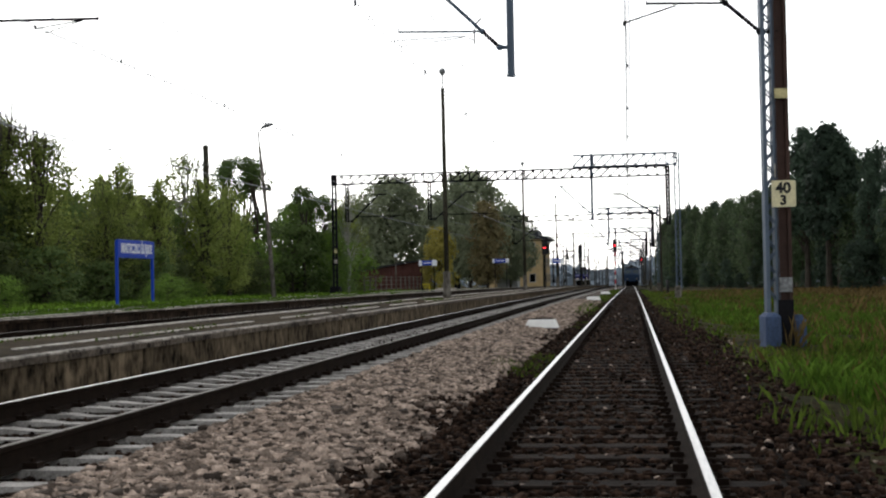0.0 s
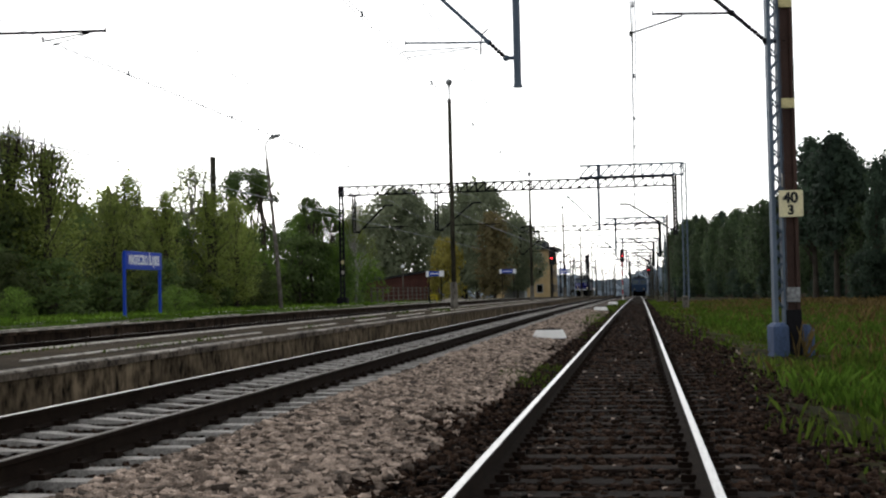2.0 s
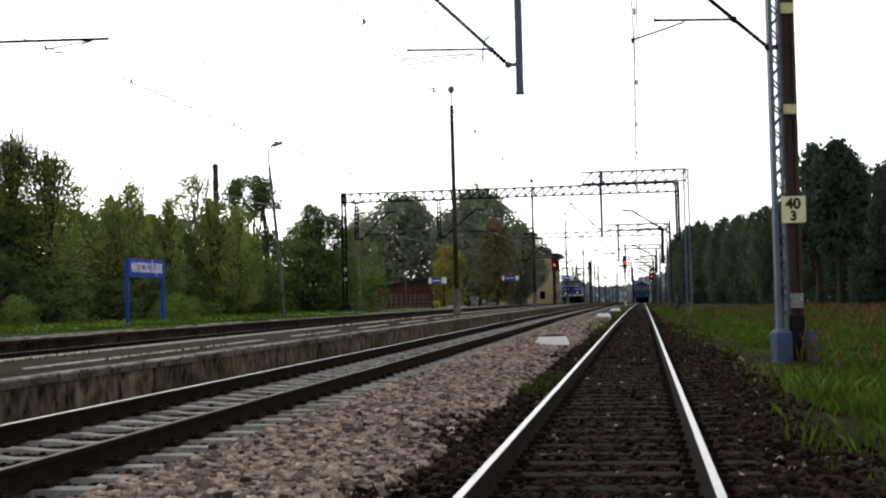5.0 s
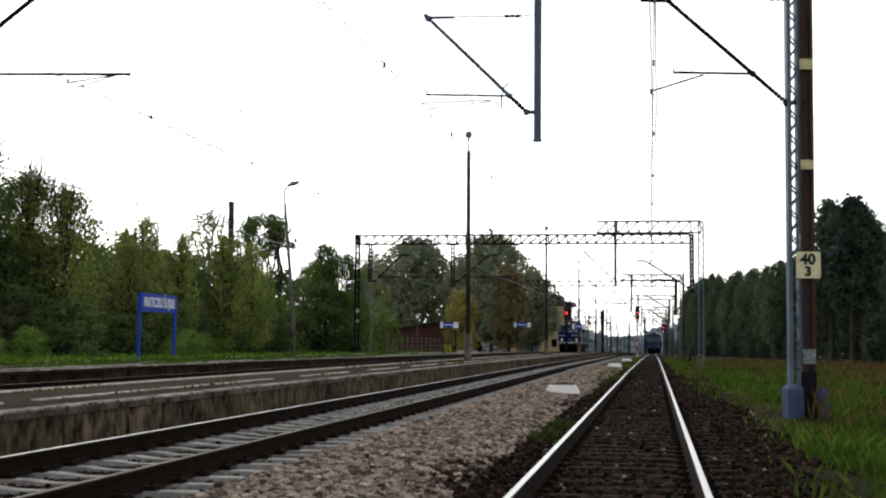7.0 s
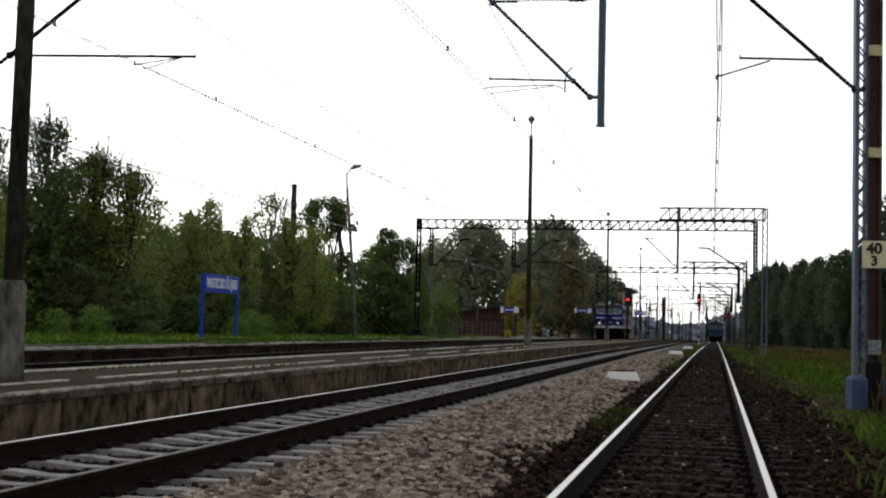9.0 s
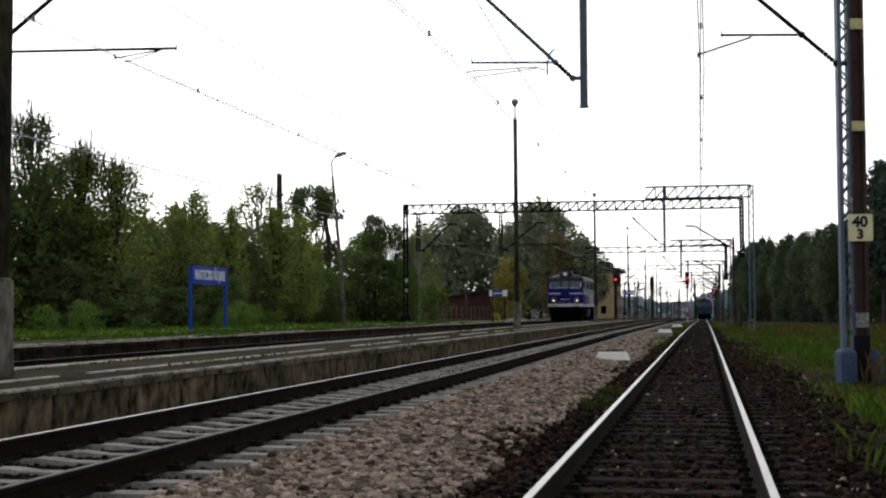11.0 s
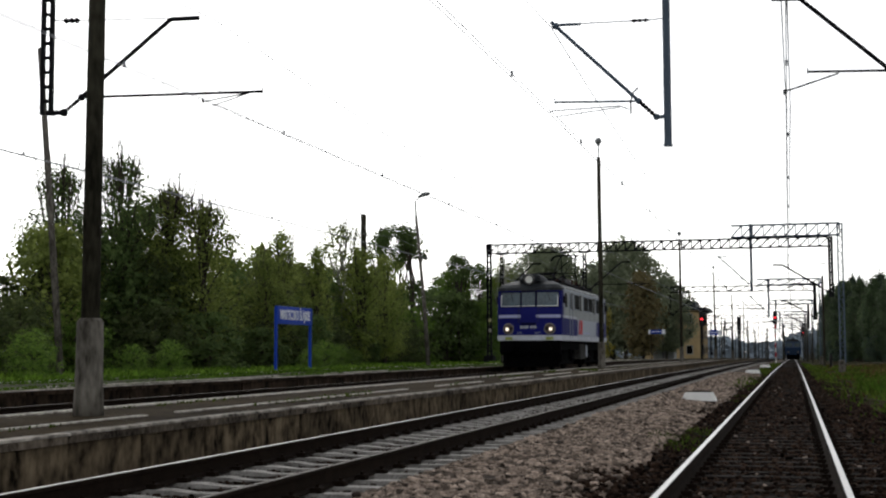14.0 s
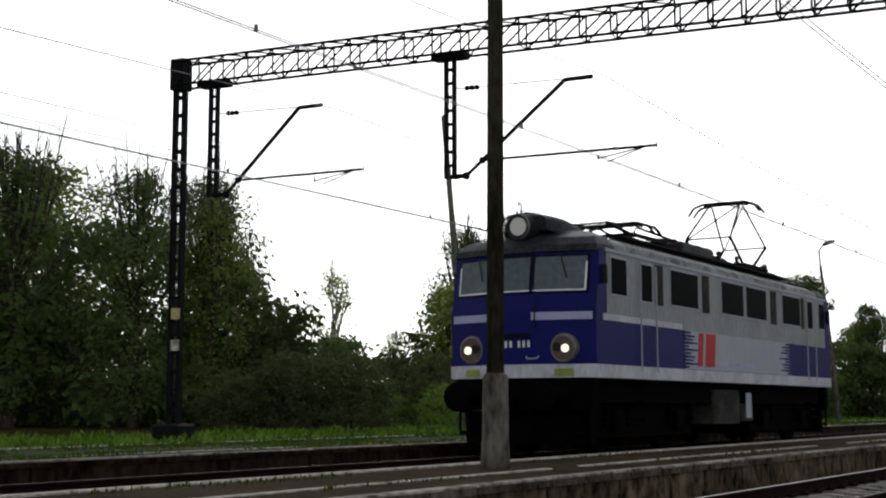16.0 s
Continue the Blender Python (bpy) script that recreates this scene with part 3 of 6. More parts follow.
# a broken concrete step where a path crosses the side platform
def step_block(y):
    st = thing("concrete_ramp", "pale broken concrete ramp at the platform edge", "ramp", pose(P1A - 1.75, y, P1Z - 0.03))
    part("slab", Geo().add([(0, 0, 0), (1.6, 0.4, 0), (1.6, 2.2, 0), (0, 2.6, 0), (0, 0, 0.16), (1.6, 0.4, 0.05), (1.6, 2.2, 0.05), (0, 2.6, 0.16)],
                            [(0, 3, 2, 1), (4, 5, 6, 7), (0, 1, 5, 4), (1, 2, 6, 5), (2, 3, 7, 6), (3, 0, 4, 7)]), M_EDGE_PALE, st)
    part("side_kerb", Geo().box(-0.1, 1.4, 2.62, 2.8, 0, 0.24, 0, 0.02), M_EDGE_PALE, st)


step_block(104)


# ---- white marker blocks between the tracks ----
def marker_block():
    ob = thing("marker_block", "whitewashed trapezoid concrete cover block on the ballast", "concrete block", pose(-1.9, 33, -0.07), "blocks between the tracks")
    g = Geo()
    vs = []
    for z, a, b in ((0, 0.42, 0.3), (0.19, 0.33, 0.22), (0.205, 0.31, 0.2)):
        vs += [(-a, -b, z), (a, -b, z), (a, b, z), (-a, b, z)]
    fs = [(3, 2, 1, 0), (8, 9, 10, 11)]
    for k in (0, 4):
        fs += [(k + i, k + (i + 1) % 4, k + 4 + (i + 1) % 4, k + 4 + i) for i in range(4)]
    part("block", g.add(vs, fs), M_WHITE, ob)
    part("lid", Geo().box(-0.28, 0.28, -0.05, 0.17, 0.205, 0.235, 0, 0.01), M_RUST, ob, "dark rusty lid")
    return ob


block = marker_block()
for y in (75.5, 109.5):
    copy_thing(block, pose(-1.85, y, -0.07, 0, 0, random.uniform(-3, 3)))


# ---- overhead line ----
def lattice_post(g, x, y, z0, z1, w, d, step, r=0.028):
    """Two flanges with rungs and diagonals between."""
    for s in (-1, 1):
        g.box(x + s * w / 2 - r * 1.3, x + s * w / 2 + r * 1.3, y - d / 2, y + d / 2, z0, z1)
    n = max(2, int((z1 - z0) / step))
    for i in range(n):
        a, b = z0 + (z1 - z0) * i / n, z0 + (z1 - z0) * (i + 1) / n
        g.box(x - w / 2, x + w / 2, y - d / 2 + 0.01, y + d / 2 - 0.01, b - r * 1.6, b + r * 0.4)
    return g


def truss(g, x0, x1, z0, z1, d, step, r):
    """A box beam of four chords with slanting web bars."""
    for y in (-d / 2, d / 2):
        for z in (z0, z1):
            g.bar((x0, y, z), (x1, y, z), r * 1.4)
        n = max(2, int((x1 - x0) / step))
        for i in range(n):
            a, b = x0 + (x1 - x0) * i / n, x0 + (x1 - x0) * (i + 1) / n
            g.bar((a, y, z0), (b, y, z1), r)
            g.bar((b, y, z0), (b, y, z1), r)
    n = max(2, int((x1 - x0) / step))
    for i in range(n):
        a = x0 + (x1 - x0) * i / n
        g.bar((a, -d / 2, z0), (a, d / 2, z0), r * 0.8)
        g.bar((a, -d / 2, z1), (a + step, d / 2, z1), r * 0.8)
    return g


def insulator(g, p, q, r=0.055, k=5):
    p, q = Vector(p), Vector(q)
    pts, rs = [], []
    for i in range(2 * k + 1):
        pts.append(p.lerp(q, i / (2 * k)))
        rs.append(r if i % 2 else r * 0.45)
    return g.tube(pts, rs, 8)


def cantilever(parent, x, s, low, top, end, arm, tip_at, mat, label, thick=0.034, style="pull"):
    """A bracket on a post at x, reaching to the side s. low, top: (offset, height) of the strut's ends; end: offset of the
    bar at its top; arm: height of the registration arm, which ends at tip_at."""
    (xa, za), (xb, zb) = low, top
    n = math.hypot(xb - xa, zb - za)
    ux, uz = (xb - xa) / n, (zb - za) / n
    xi, zi = xa + 0.5 * ux, za + 0.5 * uz
    at = lambda o, z, y=0.0: (x + s * o, y, z)
    g = Geo().tube([at(xi, zi), at(xb, zb)], thick, 8).tube([at(xb, zb), at(end, zb + 0.01)], thick * (1.0 if end > xb else 0.8), 8)
    if end < xb:
        g.tube([at(xb, zb), at(xb + 0.1 * ux, zb + 0.1 * uz)], thick * 1.1, 8).ball(at(xb - 0.02, zb - 0.02), thick * 2.0, 8)
    c = part("cantilever", g, mat, parent, label)
    part("strut_insulator", insulator(Geo(), at(xa, za), at(xi, zi), 0.06, 6), M_STEEL, c)
    part("clamp", Geo().tube([at(0, za), at(xa, za)], thick * 1.1, 6).ball(at(xa, za), thick * 1.9, 8), mat, c)
    part("tie_rod", Geo().tube([at(0.05, zb + 0.08), at(0.3, zb + 0.05), at(min(xb, end), zb + 0.02)], 0.013, 5), M_STEEL, c)
    part("tie_insulator", insulator(Geo(), at(0.36, zb + 0.048), at(0.72, zb + 0.04), 0.075 if style == "pull" else 0.045, 3), M_STEEL, c)
    xs = xa + (arm - za) * ux / uz
    part("registration_arm", Geo().tube([at(xs, arm), at(tip_at, arm + 0.02)], thick * 0.62, 6).tube([at(tip_at, arm - 0.02), at(tip_at, arm + 0.1)], 0.014, 5)
         .ball(at(xs, arm), thick * 1.7, 8), mat, c)
    if style == "push":
        a, b = tip_at - 0.62, tip_at + 0.47
        part("steady_arm", Geo().tube([at(a, arm - 0.03), at(b, arm - 0.38)], 0.02, 5).tube([at(b, arm - 0.34), at(b, arm - 0.44)], 0.032, 6), M_STEEL, c)
    elif style == "tube":
        part("hook", Geo().tube([at(xs + 0.02, arm + 0.28), at(xs + 0.14, arm + 0.16), at(xs + 0.17, arm), at(xs + 0.17, arm - 0.26)], 0.018, 6), M_STEEL, c)
        part("steady_arm", Geo().tube([at(xs + 0.2, arm - 0.17), at(xs + 0.4, arm - 0.09), at(tip_at + 0.05, arm - 0.16), at(tip_at + 0.12, arm - 0.2)], 0.014, 5)
             .tube([at(xs + 0.4, arm - 0.1, 0.1), at(tip_at - 0.02, arm - 0.27, 0.1)], 0.012, 5), M_WIRE, c)
    else:
        part("steady_arm", Geo().tube([at(tip_at - 0.25, arm + 0.01), at(tip_at - 1.32, arm - 0.17)], 0.017, 5)
             .tube([at(tip_at - 0.35, arm + 0.0, 0.08), at(tip_at - 1.15, arm - 0.25, 0.08)], 0.015, 5)
             .tube([at(tip_at - 1.32, arm - 0.2), at(tip_at - 1.32, arm - 0.08)], 0.02, 5).tube([at(tip_at - 0.95, arm), at(tip_at - 0.95, arm + 0.1)], 0.014, 5), M_STEEL, c)
    return c


def gantry(m, label, uL, uD4, uD3, uDr, uR, z0, z1, s0, s1, sl, cu, cw, base=0.2, fine=True, k=1.0, hang=None):
    """A portal over four tracks with drop posts and brackets. s0, s1: the second, paler beam over two tracks, sl its far end."""
    g = thing("overhead_line_gantry", label, "gantry", m, "gantries over the tracks")
    step = 0.7 if fine else 1.3
    part("beam", truss(Geo(), uL, uR - 0.1, z0, z1, 0.5, step, 0.028 * k), M_STEEL, g, "dark steel lattice beam")
    part("mast", lattice_post(Geo(), uL, 0, base, z1 + 0.05, 0.27, 0.1 * k, 0.45, 0.034 * k), M_STEEL, g, "dark lattice mast with white bands")
    part("mast_foot", Geo().box(uL - 0.4, uL + 0.4, -0.4, 0.4, base - 0.4, base + 0.55, 0, 0.06), M_STEEL, g, "black tarred concrete foot")
    for z, bm in ((2.55, M_PAINT), (3.33, M_BANDYELLOW)):
        part("mast_band", Geo().box(uL - 0.04, uL + 0.17, -0.11 * k, 0.07, z, z + 0.27), bm, g, "pale painted band")
    part("mast_head", Geo().box(uL - 0.2, uL + 0.2, -0.2, 0.2, z0 - 0.1, z1 + 0.08), M_STEEL, g, "dark gusset plates at the mast head")
    if hang is None:
        part("mast", Geo().box(uR - 0.15, uR - 0.08, -0.12, 0.12, -0.45, z1 + 0.05).box(uR + 0.08, uR + 0.15, -0.12, 0.12, -0.45, z1 + 0.05), M_BROWN, g, "brown painted mast with pale bands")
        part("mast_web", Geo().box(uR - 0.11, uR + 0.11, -0.04, 0.04, 0.4, z1), M_BROWN, g)
        part("mast_base", Geo().box(uR - 0.162, uR + 0.162, -0.14, 0.14, -0.6, 0.62, 0, 0.01), M_STEEL, g, "black tarred lower end of the mast")
        part("side_band", Geo().box(uR - 0.172, uR - 0.152, -0.125, 0.1, 3.16, 3.44), M_PAINT, g, "white painted strip")
        for z, h, bm in ((0.78, 0.3, M_ROOF), (4.8, 0.2, M_BANDYELLOW), (6.9, 0.22, M_BANDYELLOW)):
            part("mast_band", Geo().box(uR - 0.135, uR + 0.135, -0.16, 0.16, z, z + h), bm, g, "pale painted band")
    else:
        part("drop_post", lattice_post(Geo(), uR, 0, hang, z1, 0.2, 0.14 * k, 0.3, 0.04 * k), M_STEEL, g, "dark lattice drop post")
    for u, zz in ((uD4, z0), (uD3, z0)):
        d = part("drop_post", lattice_post(Geo(), u, 0, zz - 2.9, zz, 0.2, 0.08 * k, 0.32, 0.026 * k), M_STEEL, g, "dark lattice drop post")
        part("bracket_plate", Geo().box(u - 0.42, u + 0.42, -0.2, 0.2, zz - 0.1, zz + 0.06, 0, 0.02), M_STEEL, d)
        part("hook", Geo().tube([(u, 0, zz - 2.86), (u + 0.16, 0, zz - 2.88), (u + 0.26, 0, zz - 2.84)], 0.045 * k, 6), M_STEEL, d)
        rb = 2.45 if u == uD4 else 2.79
        cantilever(g, u, 1, (0.4, zz - 2.86), (rb, zz - 0.86), rb + 0.64, zz - 2.53, 4.22 if u == uD4 else 4.85, M_STEEL, "dark tubular wire bracket", 0.04 * k)
    # the paler second beam on its own lattice column
    part("upper_beam", truss(Geo(), sl, uR + cu, s0, s1, 0.4, 0.75 if fine else 1.5, 0.02 * k * k), M_GALV, g, "grey blue lattice beam over two tracks")
    col = Geo()
    for dx in (-cw, cw):
        col.box(uR + cu + dx - 0.03 * k, uR + cu + dx + 0.03 * k, -0.12, 0.12, 0.1, s1 + 0.02)
    n = 34
    for i in range(n):
        a, b = 0.6 + (s1 - 0.6) * i / n, 0.6 + (s1 - 0.6) * (i + 1) / n
        for y in (-0.1, 0.1):
            col.bar((uR + cu - cw, y, a if i % 2 else b), (uR + cu + cw, y, b if i % 2 else a), 0.02 * k)
    part("lattice_column", col, M_GALV, g, "grey blue lattice column")
    part("column_foot", Geo().box(uR + cu - cw - 0.14, uR + cu + cw - 0.02, -0.45, 0.25, -0.6, 0.36, 0, 0.08), M_BLUEFOOT if hang is None else M_CONCRETE, g, "blue painted concrete foot" if hang is None else "grey concrete foot")
    if hang is None:
        part("column_foot", Geo().box(uR + 0.14, uR + 0.42, -0.2, 0.3, -0.6, 0.3, 0, 0.1), M_BLUEFOOT, g, "blue painted concrete foot")
    part("drop_tube", Geo().tube([(uDr, 0, 5.4), (uDr, 0, s1 + 0.1)], 0.062 * k, 10).tube([(uDr, 0, 5.37), (uDr, 0, 5.41)], 0.1, 10), M_GALV, g, "grey blue steel drop tube")
    cantilever(g, uDr, -1, (0.23, 5.99), (2.32, 7.99), 1.77, 6.33, 2.33, M_GALV, "grey blue tubular wire bracket", 0.03 * k, "tube")
    if hang is None:
        cantilever(g, uR, -1, (0.38, 6.22), (2.85, 8.38), 3.42, 6.83, 2.73, M_STEEL, "dark tubular wire bracket", 0.034 * k, "push")
    else:
        cantilever(g, uR, -1, (0.3, 5.35), (3.4, 7.3), 4.1, 5.9, 2.9, M_STEEL, "dark tubular wire bracket", 0.04 * k, "push")
    return g


SKEW = math.degrees(math.atan(0.142))
near_gantry = gantry(pose(0, 27.75, 0, 0, 0, SKEW), "dark steel overhead line gantry across four tracks", -23.02, -22.0, -15.53, -2.08, 3.5, 9.26, 9.88, 8.75, 9.5, -4.3, -0.25, 0.1, k=1.3)
second_gantry = gantry(pose(0, 100, 0.08), "dark steel lattice gantry with a paler raised beam", -22.3, -21.3, -14.85, -2.5, 3.13, 8.62, 9.3, 9.42, 10.28, -3.9, 0.68, 0.17, k=1.6, hang=4.9)
far_gantry = gantry(pose(0, 172, 0), "far dark lattice gantry in haze", -22.3, -21.3, -14.85, -2.5, 3.13, 8.62, 9.3, 9.36, 10.1, -3.9, 0.68, 0.17, fine=False, k=2.1, hang=4.9)
for y in (244, 316, 388, 460):
    copy_thing(far_gantry, pose(0, y, 0))


def text_mesh(body, size, mat, parent, m, label="white lettering"):
    cu = bpy.data.curves.new("lettering", "FONT")
    cu.body, cu.size, cu.extrude, cu.align_x, cu.align_y = body, size, 0.006, "CENTER", "CENTER"
    cu.offset = 0.012
    tmp = bpy.data.objects.new("lettering", cu)
    me = bpy.data.meshes.new_from_object(tmp)
    bpy.data.objects.remove(tmp)
    me.materials.clear()
    me.materials.append(mat)
    ob = part("lettering", me, None, parent, label)
    ob.matrix_basis = m
    return ob


def number_plate():
    """The pale yellow location plate on the near mast."""
    p = thing("mast_plate", "pale yellow enamel location plate on the mast", "plate", pose(3.47, 28.02, 2.81))
    board = part("plate", Geo().box(-0.235, 0.235, -0.01, 0.01, -0.275, 0.275, 0, 0.004), M_YELLOWPLATE, p)
    for body, z, size in (("40", 0.11, 0.3), ("3", -0.14, 0.27)):
        text_mesh(body, size, M_BLACK, board, Matrix.Translation((0, -0.016, z)) @ Matrix.Rotation(math.pi / 2, 4, "X"), "black digits")
    part("side_plate", Geo().box(0.238, 0.255, 0.0, 0.28, -0.25, 0.26), M_YELLOWPLATE, p)


number_plate()


def wires():
    """Contact wires, carrying wires and droppers of the four tracks."""
    spans = [(-45, 0), (27.75, 1), (100, 0), (172, 0), (244, 0), (316, 0), (388, 0), (460, 0)]
    for tx, zc, zm in ((0.24, 6.15, 8.35), (-4.55, 6.1, 7.95), (-11.75, 6.5, 8.35), (-18.4, 6.12, 8.25)):
        w = thing("catenary", "thin grey contact and carrying wires with droppers", "overhead wire", group="overhead wires")
        drops = Geo()
        for i0, ((ya, ka), (yb, kb)) in enumerate(zip(spans, spans[1:])):
            ya, yb = ya + 0.142 * tx * ka, yb + 0.142 * tx * kb
            st = -0.12 if i0 % 2 else 0.12
            rr = 0.0095 + 0.00006 * max(ya, 0)
            bow = lambda f: zm - 3.6 * f * (1 - f)
            xx = lambda f: tx + st * (2 * f - 1)
            part("carrying_wire", Geo().tube([(xx(i / 12), ya + (yb - ya) * i / 12, bow(i / 12)) for i in range(13)], rr, 4, caps=False), M_WIRE, w)
            for d in (-0.04, 0.04):
                part("contact_wire", Geo().tube([(xx(0) + d, ya, zc), (xx(1) + d, yb, zc)], rr, 4, caps=False), M_WIRE, w)
            for i in range(1, 10):
                f = (i - 0.5) / 9.0
                y = ya + (yb - ya) * f
                drops.tube([(xx(f), y, zc), (xx(f), y, bow(f))], 0.0025, 3, caps=False)
                drops.box(xx(f) - 0.022, xx(f) + 0.022, y - 0.02, y + 0.02, zc - 0.01, zc + 0.09)
        tagged(part("dropper_set", drops, M_WIRE, w), kind="stuff")
    # a telephone line behind the platform
    ph = thing("line_wire", "thin slack wires along the poles", "overhead wire")
    for x, z in ((-25.8, 9.6), (-26.3, 9.2)):
        g = Geo()
        for ya, yb in ((-5, 43), (43, 88), (88, 140)):
            g.tube([(x, ya + (yb - ya) * i / 8, z - 3.0 * (i / 8) * (1 - i / 8)) for i in range(9)], 0.009, 4, caps=False)
        part("wire", g, M_WIRE, ph)


wires()


# ---- poles and lamps ----
def lamp_post(x, y, top, lean=0.0):
    ob = thing("lamp_post", "dark concrete lamp post with a ball lamp on the platform", "lamp post", pose(x, y, P2Z - 0.05, 0, lean, 0), "lamp posts on the island platform")
    h = top - P2Z
    part("base_sleeve", Geo().tube([(0, 0, 0), (0, 0, 0.35), (0, 0, 0.37), (0, 0, 1.15), (0, 0, 1.2)], [0.185, 0.172, 0.165, 0.158, 0.12], 12), M_CONCRETE, ob, "pale stained concrete sleeve", True)
    part("pole", Geo().tube([(0, 0, 0.9), (0, 0, h * 0.5), (0, 0, h - 0.75)], [0.112, 0.10, 0.085], 12), M_MAST, ob, "", True)
    part("stem", Geo().tube([(0, 0, h - 0.8), (0, 0, h - 0.1)], 0.03, 8), M_STEEL, ob)
    part("lamp", Geo().ball((0, 0, h), 0.16, 12).tube([(0, 0, h - 0.2), (0, 0, h - 0.08)], [0.06, 0.11], 10), M_ROOF, ob, "grey ball lamp", True)
    return ob


lamp_post(-7.84, 14.35, 12.2, 0.35)
for y, top in ((59.0, 10.65), (103.0, 10.33), (148.5, 10.62), (193, 10.3), (238, 10.3)):
    lamp_post(-7.9, y, top, -0.2)


def plain_pole(x, y, z0, top, r, label, mat, dx=0.0, square=False):
    ob = thing("pole", label, "pole", pose(x, y, z0))
    h = top - z0
    part("shaft", Geo().tube([(0, 0, -0.2), (dx * 0.5, 0, h * 0.5), (dx, 0, h)], [r, r * 0.9, r * 0.8], 4 if square else 10), mat, ob, "", not square)
    part("cap", Geo().tube([(dx, 0, h - 0.02), (dx, 0, h + 0.05)], r * 0.6, 8), M_STEEL, ob)
    return ob


plain_pole(-25.3, 43.0, 0.3, 12.4, 0.13, "slim leaning concrete pole in the grass", M_CONCRETE, -1.1)
plain_pole(-27.6, 85.0, 0.3, 10.5, 0.24, "thick dark square pole among the trees", M_MAST, 0.0, True)


def street_lamp(x, y, top):
    ob = thing("street_lamp", "grey street lamp on a slender leaning concrete pole", "street lamp", pose(x, y, 0.3))
    h = top - 0.3
    part("pole", Geo().tube([(0.3, 0, -0.2), (0.05, 0, h * 0.35), (-0.45, 0, h - 1.2)], [0.14, 0.12, 0.08], 10), M_CONCRETE, ob, "", True)
    part("arm", Geo().tube([(-0.45, 0, h - 1.3), (-0.5, 0, h - 0.35), (-0.25, 0, h - 0.05)], 0.05, 8), M_STEEL, ob)
    part("head", Geo().tube([(-0.3, 0, h - 0.08), (0.0, 0, h + 0.06), (0.4, 0, h + 0.14)], [0.06, 0.14, 0.07], 10), M_ROOF, ob, "grey lamp head", True)


street_lamp(-20.6, 75.0, 10.4)
plain_pole(3.8, 132.0, -0.3, 1.0, 0.14, "short black post on the verge", M_BLACK)


# ---- signs ----
def station_sign():
    y0, y1 = 54.9, 59.3
    sg = thing("station_sign", "blue station name sign with white letters on two posts", "sign", pose(-21.8, y0, 0.3))
    L = y1 - y0
    for y in (0.05, L - 0.05):
        part("post", Geo().box(-0.06, 0.06, y - 0.06, y + 0.06, -0.3, 2.85, 0, 0.01), M_SIGNBLUE, sg)
    board = part("board", Geo().box(-0.03, 0.09, 0, L, 2.12, 2.92, 0, 0.012), M_SIGNBLUE, sg)
    text_mesh("MIASTECZKO ŚLĄSKIE", 0.40, M_SIGNWHITE, board, Matrix.Translation((0.094, L / 2, 2.52)) @ Matrix(((0, 0, 1, 0), (1, 0, 0, 0), (0, 1, 0, 0), (0, 0, 0, 1))) @ Matrix.Diagonal((0.93, 1.45, 1, 1)))


station_sign()


def small_sign(x, y, z, w, h, label):
    ob = thing("platform_sign", label, "sign", pose(x, y, P1Z - 0.05), "small blue platform signs")
    for s in (-1, 1):
        part("post", Geo().tube([(s * w * 0.38, 0, 0), (s * w * 0.38, 0, z)], 0.04, 6), M_STEEL, ob)
    b = part("board", Geo().box(-w / 2, w / 2, -0.05, 0.05, z - h, z, 0, 0.01), M_SIGNBLUE, ob)
    part("end_panel", Geo().box(w / 2 - 0.3, w / 2 + 0.08, -0.058, 0.058, z - h - 0.04, z + 0.04), M_SIGNWHITE, b)
    part("end_panel", Geo().box(-w / 2 - 0.08, -w / 2 + 0.16, -0.058, 0.058, z - h - 0.04, z + 0.04), M_SIGNWHITE, b)
    part("line", Geo().box(-w * 0.3, w * 0.25, -0.062, -0.052, z - h * 0.6, z - h * 0.4), M_SIGNWHITE, b, "illegible white line of text")


small_sign(-16.0, 106.0, 2.5, 1.3, 0.4, "small blue and white sign on the side platform")
small_sign(-14.2, 148.0, 3.3, 1.7, 0.42, "blue and white sign on the side platform")
small_sign(-7.9, 148.0, 3.2, 1.3, 0.5, "blue sign beside a lamp post")


def signal(x, y, z, top, lit, label, striped):
    ob = thing("railway_signal", label, "signal", pose(x, y, 0), "light signals beside the tracks")
    n = 8
    for i in range(n):
        part("pole_section", Geo().tube([(0, 0, z * i / n - 0.3 * (i == 0)), (0, 0, z * (i + 1) / n)], 0.08, 8), (M_RED if i % 2 else M_WHITE) if striped else M_STEEL, ob)
    hd = part("head", Geo().box(-0.3, 0.3, -0.1, 0.12, z, top, 0, 0.05), M_BLACK, ob, "black signal head")
    k = 3
    for i in range(k):
        zc = z + (top - z) * (0.25 + 0.5 * i / (k - 1))
        l = part("lens", Geo().disc((0, -0.11, zc), (0, -1, 0), 0.11, 0.02, 12), M_SIGNRED if (lit and i == 1) else M_BLACK, hd, "glowing red lens" if lit and i == 1 else "dark lens")
        part("hood", Geo().tube([(0, -0.11, zc + 0.13), (0, -0.32, zc + 0.12)], [0.10, 0.07], 8), M_BLACK, l)
    part("ladder", Geo().bar((0.14, 0.25, 0), (0.1, 0.15, z), 0.03).bar((-0.14, 0.25, 0), (-0.1, 0.15, z), 0.03), M_STEEL, ob)


signal(-2.0, 191, 5.25, 7.05, True, "light signal showing red on a red and white striped pole", True)
signal(-9.3, 148.5, 4.1, 5.65, True, "light signal showing red on a dark pole", False)
signal(-6.9, 190, 4.6, 6.3, False, "dark light signal seen from its side", False)
signal(2.5, 300, 5.2, 6.7, True, "small light signal showing red beside the track", False)


